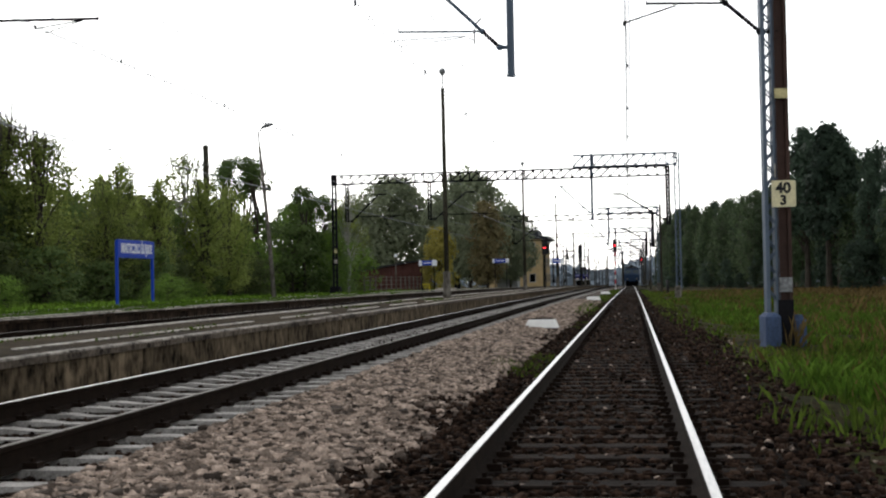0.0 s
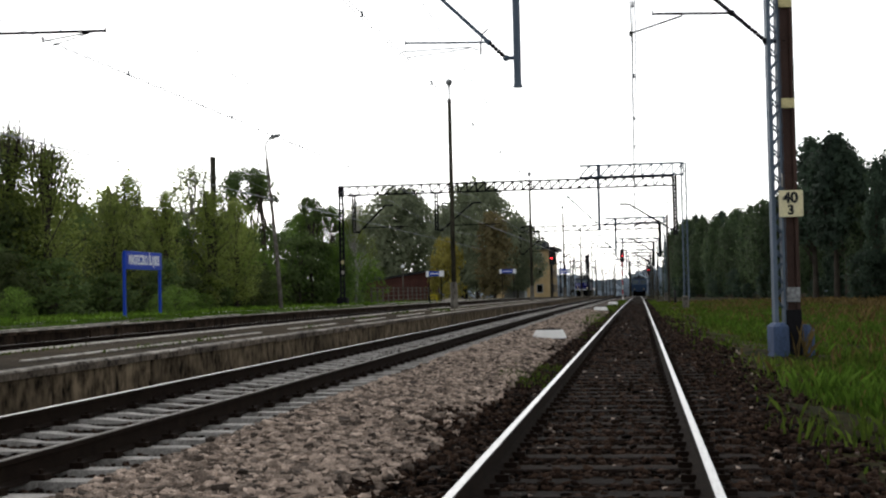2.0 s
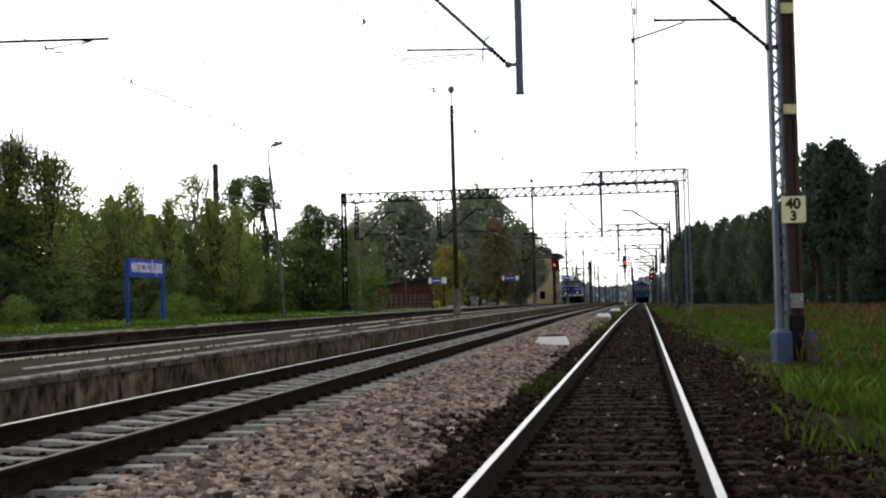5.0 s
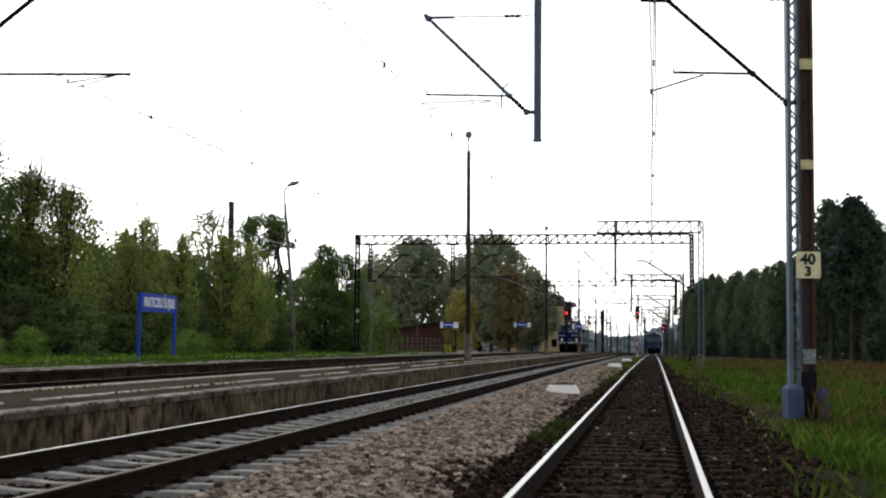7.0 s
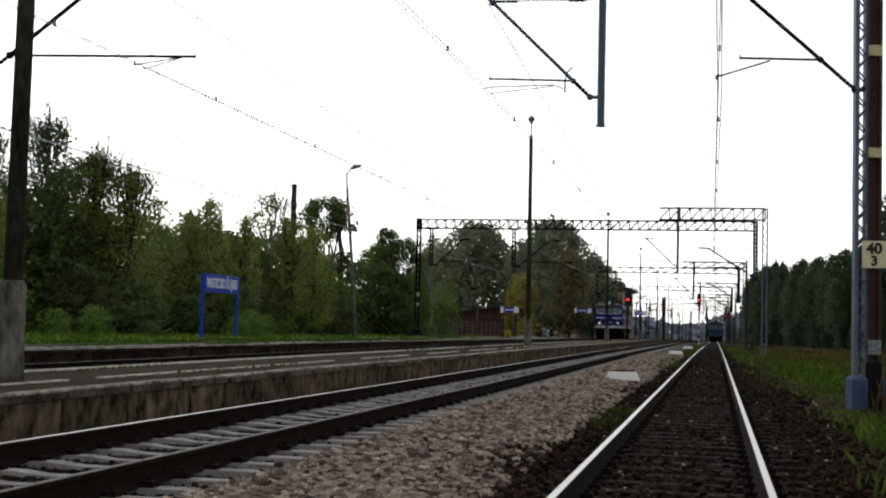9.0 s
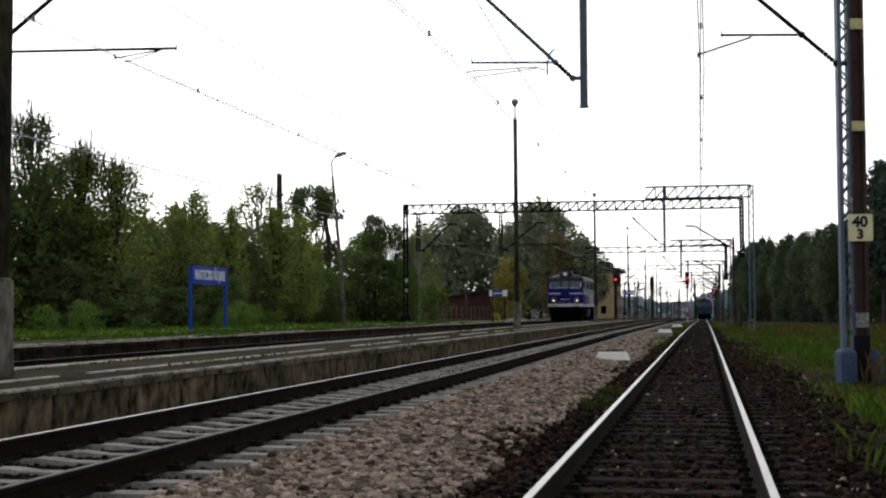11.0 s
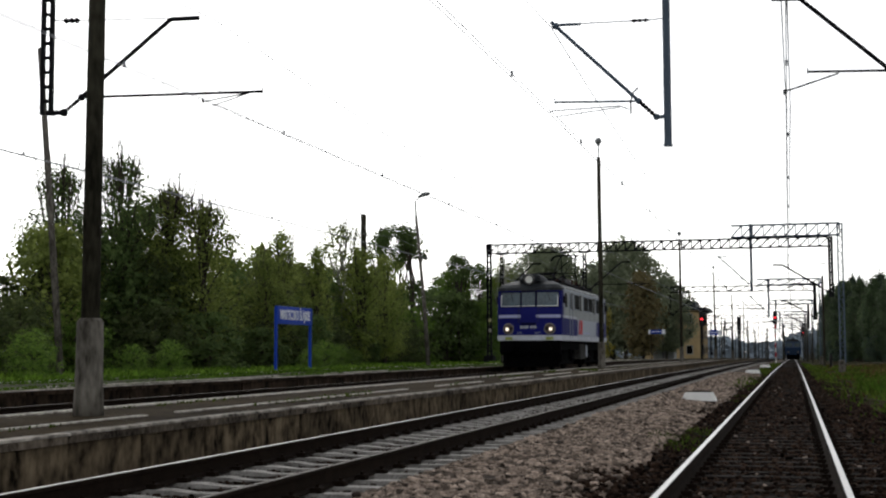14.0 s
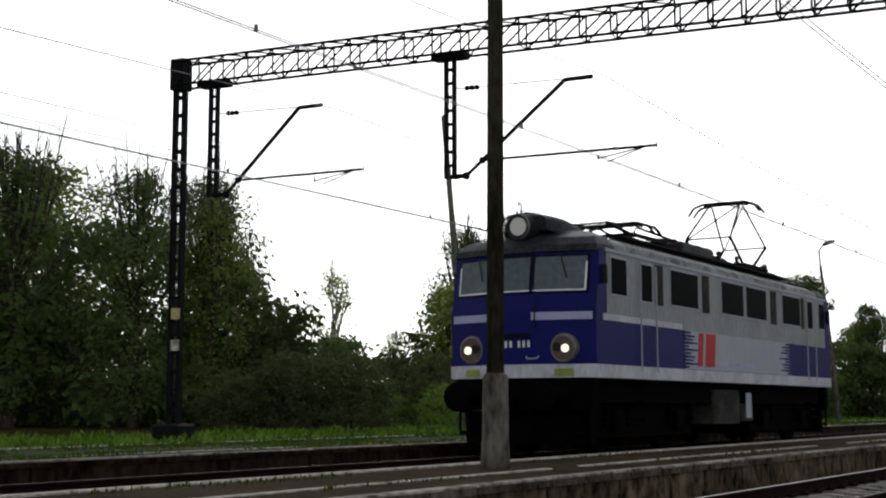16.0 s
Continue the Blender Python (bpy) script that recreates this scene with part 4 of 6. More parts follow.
# ---- buildings and small things by the platform ----
def station_house():
    b = thing("station_building", "ochre rendered station building with a dark flat roof", "building", pose(-15.2, 243, 0.3))
    part("wall", Geo().box(-10, 0, -8, 12, -0.3, 8.6), M_OCHRE, b)
    r = part("roof", Geo().box(-10.8, 1.0, -8.8, 12.8, 8.6, 9.1, 0, 0.05), M_ROOFDARK, b, "dark overhanging flat roof")
    part("chimney", Geo().box(-6, -5.2, 0, 0.9, 9.1, 10.6, 0, 0.03), M_SHED, r)
    part("roof_block", Geo().box(-5.6, -0.8, -6.5, 3, 9.1, 10.3, 0, 0.05), M_ROOFDARK, r, "dark raised block on the roof")
    for y in (-6, -2.5, 1, 4.5, 8):
        for z in (0.9, 3.7, 6.4):
            w = part("window", Geo().box(-0.02, 0.05, y, y + 1.3, z, z + 1.6), M_HUT, b, "pale window frame")
            part("pane", Geo().box(0.02, 0.06, y + 0.12, y + 1.18, z + 0.12, z + 1.48), M_GLASSDARK, w)
    for x in (-8.5, -5.5, -2.5):
        for z in (0.9, 3.7, 6.4):
            w = part("window", Geo().box(x, x + 1.2, -8.05, -7.98, z, z + 1.6), M_HUT, b, "pale window frame")
            part("pane", Geo().box(x + 0.12, x + 1.08, -8.07, -8.02, z + 0.12, z + 1.48), M_GLASSDARK, w)
    h = thing("hut", "low grey white hut beside the station building", "hut", pose(-15.5, 182, 0.3))
    part("wall", Geo().box(-2.4, 0.4, -2, 2, -0.3, 2.6), M_HUT, h)
    part("roof", Geo().box(-2.7, 0.7, -2.3, 2.3, 2.6, 2.8, 0, 0.03), M_ROOFDARK, h)


station_house()


def shed():
    s = thing("shed", "brown red board shed with a sloping dark roof", "shed", pose(-26.5, 146, 0.3))
    for i in range(24):
        part("board", Geo().box(-4 + i * 0.3333, -4 + i * 0.3333 + 0.31, -0.04, 0.04, -0.2, 2.2 + 0.05 * i), M_SHED, s)
    part("wall", Geo().add([(-4, 0.04, -0.2), (4, 0.04, -0.2), (4, 5, -0.2), (-4, 5, -0.2), (-4, 0.04, 2.2), (4, 0.04, 3.35), (4, 5, 3.35), (-4, 5, 2.2)],
                            [(0, 3, 2, 1), (4, 5, 6, 7), (0, 1, 5, 4), (1, 2, 6, 5), (2, 3, 7, 6), (3, 0, 4, 7)]), M_SHED, s)
    part("roof", Geo().add([(-4.4, -0.5, 2.2), (4.4, -0.5, 3.46), (4.4, 5.4, 3.46), (-4.4, 5.4, 2.2), (-4.4, -0.5, 2.34), (4.4, -0.5, 3.6), (4.4, 5.4, 3.6), (-4.4, 5.4, 2.34)],
                            [(0, 3, 2, 1), (4, 5, 6, 7), (0, 1, 5, 4), (1, 2, 6, 5), (2, 3, 7, 6), (3, 0, 4, 7)]), M_ROOFDARK, s, "dark sloping roof")
    p = thing("leaning_prop", "dark leaning timber prop against the shed", "timber", pose(-22.0, 144.8, 0.3))
    part("timber", Geo().tube([(-0.5, 0, -0.1), (0.45, 0.1, 3.3)], 0.28, 4), M_BLACK, p)


shed()


def yellow_frame():
    b = thing("barrier", "bent yellow tube barrier on the side platform", "barrier", pose(-16.9, 110.5, P1Z - 0.04))
    part("hoop", Geo().tube([(-0.3, 0, 0.42), (-0.28, 0, 0.52), (-0.2, 0, 0.56), (0.24, 0, 0.56), (0.32, 0, 0.5), (0.33, 0, 0)], 0.05, 8), M_YELLOW, b)
    part("foot", Geo().tube([(-0.3, 0.3, 0), (-0.3, 0.3, 0.4), (-0.3, 0, 0.42)], 0.035, 8), M_STEEL, b, "dark rear leg")
    part("cross_bar", Geo().tube([(-0.3, 0.02, 0.3), (0.33, 0.02, 0.3)], 0.025, 6), M_YELLOW, b)


yellow_frame()


def short_lamp(x, y, h):
    ob = thing("platform_lamp", "short slender post with a white globe lamp", "lamp post", pose(x, y, 0.3))
    part("post", Geo().tube([(0, 0, -0.2), (0, 0, h)], [0.07, 0.05], 8), M_CONCRETE, ob, "", True)
    part("globe", Geo().ball((0, 0, h + 0.12), 0.17, 12), M_SIGNWHITE, ob, "white glass globe", True)


short_lamp(-21.5, 122, 3.3)


def fence():
    f = thing("fence", "grey wire fence behind the platform", "fence", pose(-22.5, 112, 0.3))
    for i in range(22):
        part("post", Geo().box(-0.05, 0.05, i * 2.6 - 0.05, i * 2.6 + 0.05, -0.2, 1.5), M_CONCRETE, f)
    for z in (0.3, 0.7, 1.1, 1.4):
        part("rail", Geo().tube([(0.03, 0, z), (0.03, 55, z)], 0.025, 5), M_CONCRETE, f)


fence()


# ---- trees ----
def crown_mesh(name, kind, n, leaf, mat, seed):
    """Leaves gathered in clumps round the ends of limbs; a tree of unit height 10."""
    r = np.random.default_rng(seed)
    k = {"broad": 90, "column": 60, "sparse": 34, "pine": 46, "bush": 64, "round": 110, "tuft": 9}[kind]
    lo, hi = {"broad": (0.8, 9.6), "column": (0.6, 9.8), "sparse": (2.8, 9.7), "pine": (3.6, 9.8), "bush": (0.6, 9.0), "round": (1.2, 9.6), "tuft": (5.0, 9.6)}[kind]
    wide = {"broad": lambda z: 2.4 * np.sin(np.pi * np.clip((z + 1.2) / 11.4, 0.05, 1)) ** 0.8,
            "column": lambda z: 1.25 * np.sin(np.pi * np.clip((z - 0.2) / 10.2, 0.04, 1)) ** 0.8,
            "sparse": lambda z: 2.1 * np.sin(np.pi * np.clip((z - 1.0) / 9.6, 0.05, 1)) ** 0.9,
            "pine": lambda z: 1.9 * np.clip(1 - (z - 3.6) / 6.6, 0.03, 1) ** 0.7,
            "round": lambda z: 4.4 * np.sqrt(np.clip(1 - ((z - 5.0) / 4.7) ** 2, 0.02, 1)),
            "bush": lambda z: 4.2 * np.sqrt(np.clip(1 - ((z - 3.0) / 6.6) ** 2, 0.02, 1)),
            "tuft": lambda z: 0.9 + 0 * z}[kind]
    even = {"broad": 0.42, "column": 0.4, "sparse": 0.1, "pine": 0.3, "bush": 0.2, "round": 0.5, "tuft": 0.0}[kind]
    z = r.uniform(lo, hi, k)
    if kind == "tuft":
        z = np.where(r.uniform(0, 1, k) < 0.6, r.uniform(8.0, 9.6, k), z)
    a = r.uniform(0, 2 * np.pi, k)
    rad = wide(z)
    rr = rad * np.sqrt(r.uniform(0.25, 1.25 if kind == "bush" else 1, k))
    c = np.stack([rr * np.cos(a), rr * np.sin(a), z], 1)
    size = {"broad": 0.66, "column": 0.5, "sparse": 0.72, "pine": 0.55, "bush": 1.1, "round": 1.0, "tuft": 0.6}[kind] * r.uniform(0.6, 1.3, k)
    pick = r.integers(0, k, n)
    d = r.normal(0, 1, (n, 3))
    d /= np.linalg.norm(d, axis=1)[:, None]
    rad3 = r.uniform(0.15, 1, n) ** 0.5
    p = c[pick] + d * (rad3 * size[pick])[:, None] * np.array([1, 1, 0.75])
    m = int(n * even)
    if m:
        zf = r.uniform(lo, hi, m)
        af = r.uniform(0, 2 * np.pi, m)
        rf = wide(zf) * np.sqrt(r.uniform(0, 1, m)) * (0.86 + 0.16 * np.sin(3 * af + zf * 1.7) + 0.1 * np.sin(7 * af - zf * 2.9))
        p[:m] = np.stack([rf * np.cos(af), rf * np.sin(af), zf], 1)
    p += r.normal(0, 0.3 if kind == "bush" else 0.17, (n, 3))
    p[:, 2] *= 9.85 / np.percentile(p[:, 2], 99.6)
    p[:, 2] = np.maximum(p[:, 2], 0.15)
    s = leaf * r.uniform(0.5, 1.4, n)
    # leaves hang facing outwards and up, unevenly
    face = np.stack([p[:, 0], p[:, 1], 0 * p[:, 2]], 1)
    face /= np.linalg.norm(face, axis=1)[:, None] + 1e-6
    face = face * 0.8 + d * 0.4 + np.array([0, 0, 0.55]) + r.normal(0, 0.38, (n, 3))
    t1 = np.cross(face, r.normal(0, 1, (n, 3)))
    t1 /= np.linalg.norm(t1, axis=1)[:, None]
    t2 = np.cross(face, t1)
    t2 /= np.linalg.norm(t2, axis=1)[:, None]
    t1, t2 = t1 * s[:, None], t2 * (s * r.uniform(0.45, 0.8, n))[:, None]
    v = np.stack([p - t1, p - t2 * 0.9 - t1 * 0.1, p + t1, p + t2], 1).reshape(-1, 3)
    return np_mesh(name, v, np.arange(4 * n).reshape(-1, 4), mat), c


def tree(name, label, kind, n, leaf, mat, bark, seed, bare=0, group=""):
    """A tapered trunk, limbs to the clumps and a crown of single leaves, 10 m high."""
    ob = thing(name, label, "tree" if kind != "bush" else "bush", pose(0, -400, 0), group)
    me, c = crown_mesh("crown", kind, n, leaf, mat, seed)
    r = random.Random(seed)
    g = Geo()
    topz = 9.2 if kind != "bush" else 4.0
    spine = [(r.uniform(-0.15, 0.15) * i / 2, r.uniform(-0.15, 0.15) * i / 2, topz * i / 6 - (0.5 if i == 0 else 0)) for i in range(7)]
    g.tube(spine, [0.2, 0.17, 0.14, 0.11, 0.08, 0.05, 0.02], 7)
    for p in c[:26]:
        z0 = max(0.6, p[2] * r.uniform(0.45, 0.75))
        b = Vector((0, 0, z0))
        e = Vector(p)
        mid = b.lerp(e, 0.5) + Vector((0, 0, 0.25))
        g.tube([b, mid, e], [0.06, 0.04, 0.012], 5, caps=False)
    for i in range(bare):
        a = r.uniform(0, 6.28)
        q = r.uniform(0.2, 1.6)
        b = Vector((q * 0.5 * math.cos(a), q * 0.5 * math.sin(a), r.uniform(6.5, 8.5)))
        e = Vector((q * math.cos(a), q * math.sin(a), r.uniform(9.2, 11.2)))
        g.tube([b, e], [0.034, 0.012], 4, caps=False)
        for j in range(4):
            f = r.uniform(0.3, 0.9)
            m = b.lerp(e, f)
            g.tube([m, m + Vector((r.uniform(-0.5, 0.5), r.uniform(-0.5, 0.5), r.uniform(0.3, 0.9)))], [0.017, 0.008], 3, caps=False)
    part("trunk", g, bark, ob)
    tw = Geo()
    for p in c[:0 if kind in ("bush", "pine", "round") or n < 5000 else 60]:
        e = Vector(p)
        o = Vector((p[0], p[1], 0)).normalized() if p[0] or p[1] else Vector((1, 0, 0))
        for j in range(3):
            tip = e + o * r.uniform(0.1, 0.7) + Vector((r.uniform(-0.4, 0.4), r.uniform(-0.4, 0.4), r.uniform(0.5, 1.1)))
            tw.tube([e, tip], [0.016, 0.007], 3, caps=False)
    if tw.v:
        tagged(part("twig_layer", tw, M_TWIG, ob, "thin bare twig ends"), kind="stuff")
    part("crown", me, None, ob)
    return ob


def tree_at(proto, x, y, top, wide=1.0, z0=0.3, used=set()):
    """Stand a tree of that kind with its top at a height."""
    s = (top - z0) / 10.0
    m = pose(x, y, z0, 0, 0, random.uniform(0, 360)) @ Matrix.Diagonal((s * wide, s * wide, s, 1))
    if proto.name in used:
        return copy_thing(proto, m @ Matrix.Diagonal((1 / proto.scale.x, 1 / proto.scale.y, 1 / proto.scale.z, 1)))
    used.add(proto.name)
    proto.matrix_basis = m
    return proto


G1 = "trees behind the side platform"
broad_a = tree("tree", "olive green broadleaf tree behind the platform", "broad", 11000, 0.085, M_LEAF_OLIVE, M_BARK, 11, 6, G1)
broad_b = tree("tree", "dark olive broadleaf tree with bare upper twigs", "broad", 9000, 0.085, M_LEAF_OLIVE, M_BARK, 12, 40, G1)
broad_d = tree("tree", "dark green broadleaf tree with airy crown", "broad", 11000, 0.08, M_LEAF_DARK, M_BARK, 18, 24, G1)
broad_g = tree("tree", "fresh green broadleaf tree with dense crown", "broad", 8500, 0.10, M_LEAF_GREEN, M_BARK, 13, 0, G1)
fill_a = tree("tree", "olive tree in the second row behind the platform", "broad", 3200, 0.17, M_LEAF_OLIVE, M_BARK, 41, 0, G1)
fill_d = tree("tree", "dark green tree in the second row behind the platform", "broad", 3200, 0.17, M_LEAF_DARK, M_BARK, 42, 0, G1)
column = tree("tree", "slender olive tree with narrow crown", "column", 5500, 0.10, M_LEAF_OLIVE, M_BARK, 14, 3, G1)
birch = tree("birch", "sparse birch with thin pale crown", "sparse", 2600, 0.085, M_LEAF_OLIVE, M_BIRCH, 15, 10, G1)
tuft = tree("tree", "tall pruned tree with dark leaf tufts on bare stems", "tuft", 2200, 0.11, M_LEAF_DARK, M_BARK, 16, 3, G1)
bush = tree("bush", "dense green bush in the undergrowth", "bush", 2300, 0.27, M_LEAF_GREEN, M_BARK, 17, 0, "bushes behind the side platform")
bush_o = tree("bush", "dense olive bush in the undergrowth", "bush", 2300, 0.29, M_LEAF_UNDER, M_BARK, 19, 0, "bushes behind the side platform")
bush_d = tree("bush", "dense dark bush in the undergrowth", "bush", 2500, 0.28, M_LEAF_DARK, M_BARK, 29, 0, "bushes behind the side platform")
round_a = tree("chestnut_tree", "large round dark green tree beside the station", "round", 13000, 0.18, M_LEAF_HAZED, M_BARK, 21, 0, "large trees by the station")
round_b = tree("chestnut_tree", "large round tree with some orange leaves", "round", 13000, 0.18, M_LEAF_HAZED, M_BARK, 22, 0, "large trees by the station")
pine = tree("pine_tree", "tall dark pine at the edge of the forest", "pine", 5200, 0.17, M_LEAF_PINE, M_BARK, 23, 0, "trees of the forest edge")
forest = tree("tree", "dark broadleaf tree at the edge of the forest", "broad", 5600, 0.16, M_LEAF_FOREST, M_BARK, 24, 0, "trees of the forest edge")
forest_c = tree("tree", "slim dark tree at the edge of the forest", "column", 4200, 0.16, M_LEAF_PINE, M_BARK, 26, 0, "trees of the forest edge")
bush_f = tree("bush", "dark bush at the edge of the forest", "bush", 2400, 0.36, M_LEAF_PINE, M_BARK, 27, 0, "trees of the forest edge")
forest_g = tree("tree", "dull green broadleaf tree at the edge of the forest", "broad", 5600, 0.16, M_LEAF_FOREST, M_BARK, 25, 0, "trees of the forest edge")

for pr, x, y, top, w in ((broad_d, -42.5, 36, 11.6, 1.35), (broad_d, -37.6, 38, 10.6, 1.1), (broad_b, -35.4, 40, 9.4, 0.95), (broad_d, -39.5, 44, 11.4, 1.2),
                         (broad_a, -47, 42, 12.5, 1.4), (birch, -59, 80, 11.6, 0.95), (birch, -53, 79, 6.8, 1.0)):
    tree_at(pr, x, y, top, w)
for pr, x, y, top, w in ((broad_d, -35.0, 59, 10.4, 1.0), (broad_d, -32.2, 60, 11.0, 0.95), (broad_b, -30.6, 62, 9.6, 1.1), (broad_b, -28.6, 62, 8.7, 1.2), (broad_a, -33.5, 64, 9.0, 1.1),
                         (column, -29.6, 75, 8.6, 1.2), (column, -27.6, 76, 7.6, 1.1), (broad_a, -28.4, 70, 6.6, 1.2), (birch, -29.4, 86, 10.2, 1.2), (column, -27.6, 84, 8.2, 1.4), (broad_a, -27.0, 88, 8.0, 1.1),
                         (tuft, -31.2, 100, 11.4, 0.9), (tuft, -28.6, 100, 11.4, 1.0), (tuft, -29.8, 102, 10.6, 1.0), (tuft, -26.0, 105, 9.4, 0.9), (tuft, -24.4, 106, 8.6, 0.8),
                         (broad_g, -26.2, 107, 8.4, 1.15), (broad_g, -24.6, 110, 7.6, 1.1), (broad_g, -23.6, 104.5, 5.4, 1.2), (birch, -23.0, 108, 9.0, 0.9)):
    tree_at(pr, x, y, top, w)
for i in range(44):
    y = 34 + i * 2.0 + random.uniform(-1, 1)
    x = -25.6 - 0.035 * (110 - y) - random.uniform(0, 3.5)
    tree_at(random.choice([bush, bush_o, bush_o, bush_o, bush_d]), x, y, random.uniform(1.3, 3.6), random.uniform(1.0, 1.8))
for pr, x, y, top, w in ((broad_g, -27.4, 108, 8.2, 1.3), (bush_d, -26.6, 103.5, 6.2, 1.0), (bush_d, -24.2, 106, 5.6, 1.0), (bush, -28.8, 98, 5.2, 1.2), (bush_d, -31, 108, 6.6, 1.3),
                         (bush_d, -40.5, 40, 9.0, 0.95), (bush_d, -37.0, 42, 7.6, 0.95), (bush_o, -34.4, 43, 5.8, 1.0), (bush_d, -45, 38, 10.0, 0.95), (bush_o, -48, 35, 8.0, 1.1), (bush_d, -33.0, 60, 7.4, 0.9), (bush_o, -30.8, 61, 6.2, 0.9), (bush_o, -29, 72, 5.2, 0.9)):
    tree_at(pr, x, y, top, w)
for i in range(26):
    tree_at(random.choice([bush_d, bush_d, bush_o, fill_d]), -31 - random.uniform(0, 7), 44 + i * 3.2, random.uniform(3.6, 5.6), random.uniform(1.1, 1.5))
for i in range(16):
    tree_at(random.choice([bush_d, bush_d, bush_o]), -42 - i * 1.6, 60 - 1.6 * i + random.uniform(-2, 2), random.uniform(3.4, 5.2), 1.6)
for i in range(26):
    tree_at(random.choice([fill_a, fill_a, fill_d]), -30 - random.uniform(0, 6), 52 + i * 2.5, random.uniform(6.2, 8.0), random.uniform(1.1, 1.4))
for i in range(12):
    tree_at(random.choice([fill_d, bush_d, fill_a]), -38 - random.uniform(0, 8) - i * 1.2, 46 - 1.5 * i + random.uniform(-2, 2), random.uniform(4.5, 7.5), 1.4)
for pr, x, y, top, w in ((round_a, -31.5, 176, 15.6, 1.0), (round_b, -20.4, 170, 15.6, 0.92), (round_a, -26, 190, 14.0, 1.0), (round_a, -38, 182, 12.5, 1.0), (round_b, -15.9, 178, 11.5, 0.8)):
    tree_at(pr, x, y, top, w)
yellow_bush = tree("bush", "bush with yellow autumn leaves", "bush", 2200, 0.42, M_LEAF_YELLOW, M_BARK, 31, 0)
tree_at(yellow_bush, -20.4, 143, 7.2, 0.6)
rust_bush = tree("tree", "small tree with orange autumn leaves", "broad", 2600, 0.26, M_LEAF_RUST, M_BARK, 32, 0)
tree_at(rust_bush, -17.0, 160, 11.0, 1.0)
for x, y, top in ((-22.6, 61.5, 1.5), (-23.0, 64.5, 1.8), (-23.4, 68, 1.6), (-24.4, 50, 1.7), (-24.8, 47.5, 1.5), (-24.6, 40, 2.0)):
    tree_at(bush, x, y, top, 1.2)
for x, y, top in ((-24.5, 118, 5.0), (-27.5, 122, 4.6), (-27.8, 126, 4.4), (-30, 130, 5.5)):
    tree_at(bush, x, y, top, 1.0)

# the forest on the other side
for i in range(66):
    y = 92 + i * 5.0 + random.uniform(-2, 2)
    xe = np.interp(y, [90, 200, 300, 430], [28, 19.5, 10.2, 10.5])
    hgt = np.interp(y, [90, 140, 170, 200, 250, 330, 430], [11.5, 14.5, 16.5, 15.0, 15.5, 18.5, 21])
    tree_at(random.choice([forest, forest_g, forest_c]), xe + random.uniform(-0.5, 3), y, hgt * random.uniform(0.66, 1.0), random.uniform(0.6, 0.95), -0.3)
    if i % 2:
        tree_at(random.choice([pine, forest, forest_c, forest_c]), xe + random.uniform(3, 9), y + 3, hgt * random.uniform(0.88, 1.1), random.uniform(0.7, 1.0), -0.3)
    if i % 3 == 0:
        tree_at(bush_f, xe - random.uniform(0, 2), y, random.uniform(2, 5), 1.0, -0.3)
for x, y, top in ((20.4, 157, 18.3), (21.9, 151, 18.0), (23.0, 150, 17.0), (26.5, 132, 15.0)):
    tree_at(pine, x, y, top, 1.0, -0.3)


def far_woods():
    """A far belt of trees that closes the view, its haze painted in as a bluish colour."""
    n = 40000
    ang = rng.uniform(-1.5, 1.5, n)
    dist = rng.uniform(520, 640, n)
    x, y = dist * np.sin(ang), dist * np.cos(ang)
    top = 8 + 2 * np.sin(ang * 37) + 1.5 * np.sin(ang * 91) + np.where(np.abs(ang + 0.02) < 0.1, 1.0, 0)
    z = rng.uniform(0, 1, n) ** 0.8 * top
    s = rng.uniform(0.5, 1.2, n)
    t1 = rng.normal(0, 1, (n, 3)) * s[:, None]
    t2 = rng.normal(0, 1, (n, 3)) * s[:, None]
    p = np.stack([x, y, z], 1)
    v = np.stack([p - t1, p - t2, p + t1, p + t2], 1).reshape(-1, 3)
    tagged(new("far_woods", np_mesh("far_woods", v, np.arange(4 * n).reshape(-1, 4), M_HAZE)), "far belt of trees with haze painted in as blue", "woods", kind="stuff")


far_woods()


# ---- the locomotive ----
def hull(stations, mi=0):
    """A skin through sections of equal point counts."""
    g = Geo()
    n = len(stations[0])
    vs = [p for s in stations for p in s]
    fs = [tuple(range(n)), tuple(range(len(vs) - 1, len(vs) - n - 1, -1))]
    for i in range(len(stations) - 1):
        fs += [(i * n + j, (i + 1) * n + j, (i + 1) * n + (j + 1) % n, i * n + (j + 1) % n) for j in range(n)]
    return g.add(vs, fs, mi)


def on_front(x, z, out=0.0):
    """A place on the swept front: flat in the middle, swept back at the sides, raked above the waist."""
    a = max(abs(x) - 0.36, 0)
    y = 0.28 * a + max(z - 2.6, 0) * 0.16
    return (x, y - out, z)


def front_patch(x0, x1, z0, z1, out, thick=0.02, nx=4):
    """A plate that follows the front."""
    g = Geo()
    xs = sorted(set([x0 + (x1 - x0) * i / nx for i in range(nx + 1)] + [v for v in (-0.36, 0.36) if x0 < v < x1]))
    vs, fs = [], []
    for x in xs:
        for z in (z0, z1):
            vs.append(on_front(x, z, out))
            vs.append(on_front(x, z, out - thick))
    for i in range(len(xs) - 1):
        a, b = 4 * i, 4 * i + 4
        fs += [(a, b, b + 2, a + 2), (a + 3, b + 3, b + 1, a + 1), (a + 2, b + 2, b + 3, a + 3), (a + 1, b + 1, b, a)]
    k = 4 * (len(xs) - 1)
    fs += [(0, 2, 3, 1), (k + 1, k + 3, k + 2, k)]
    return g.add(vs, fs)


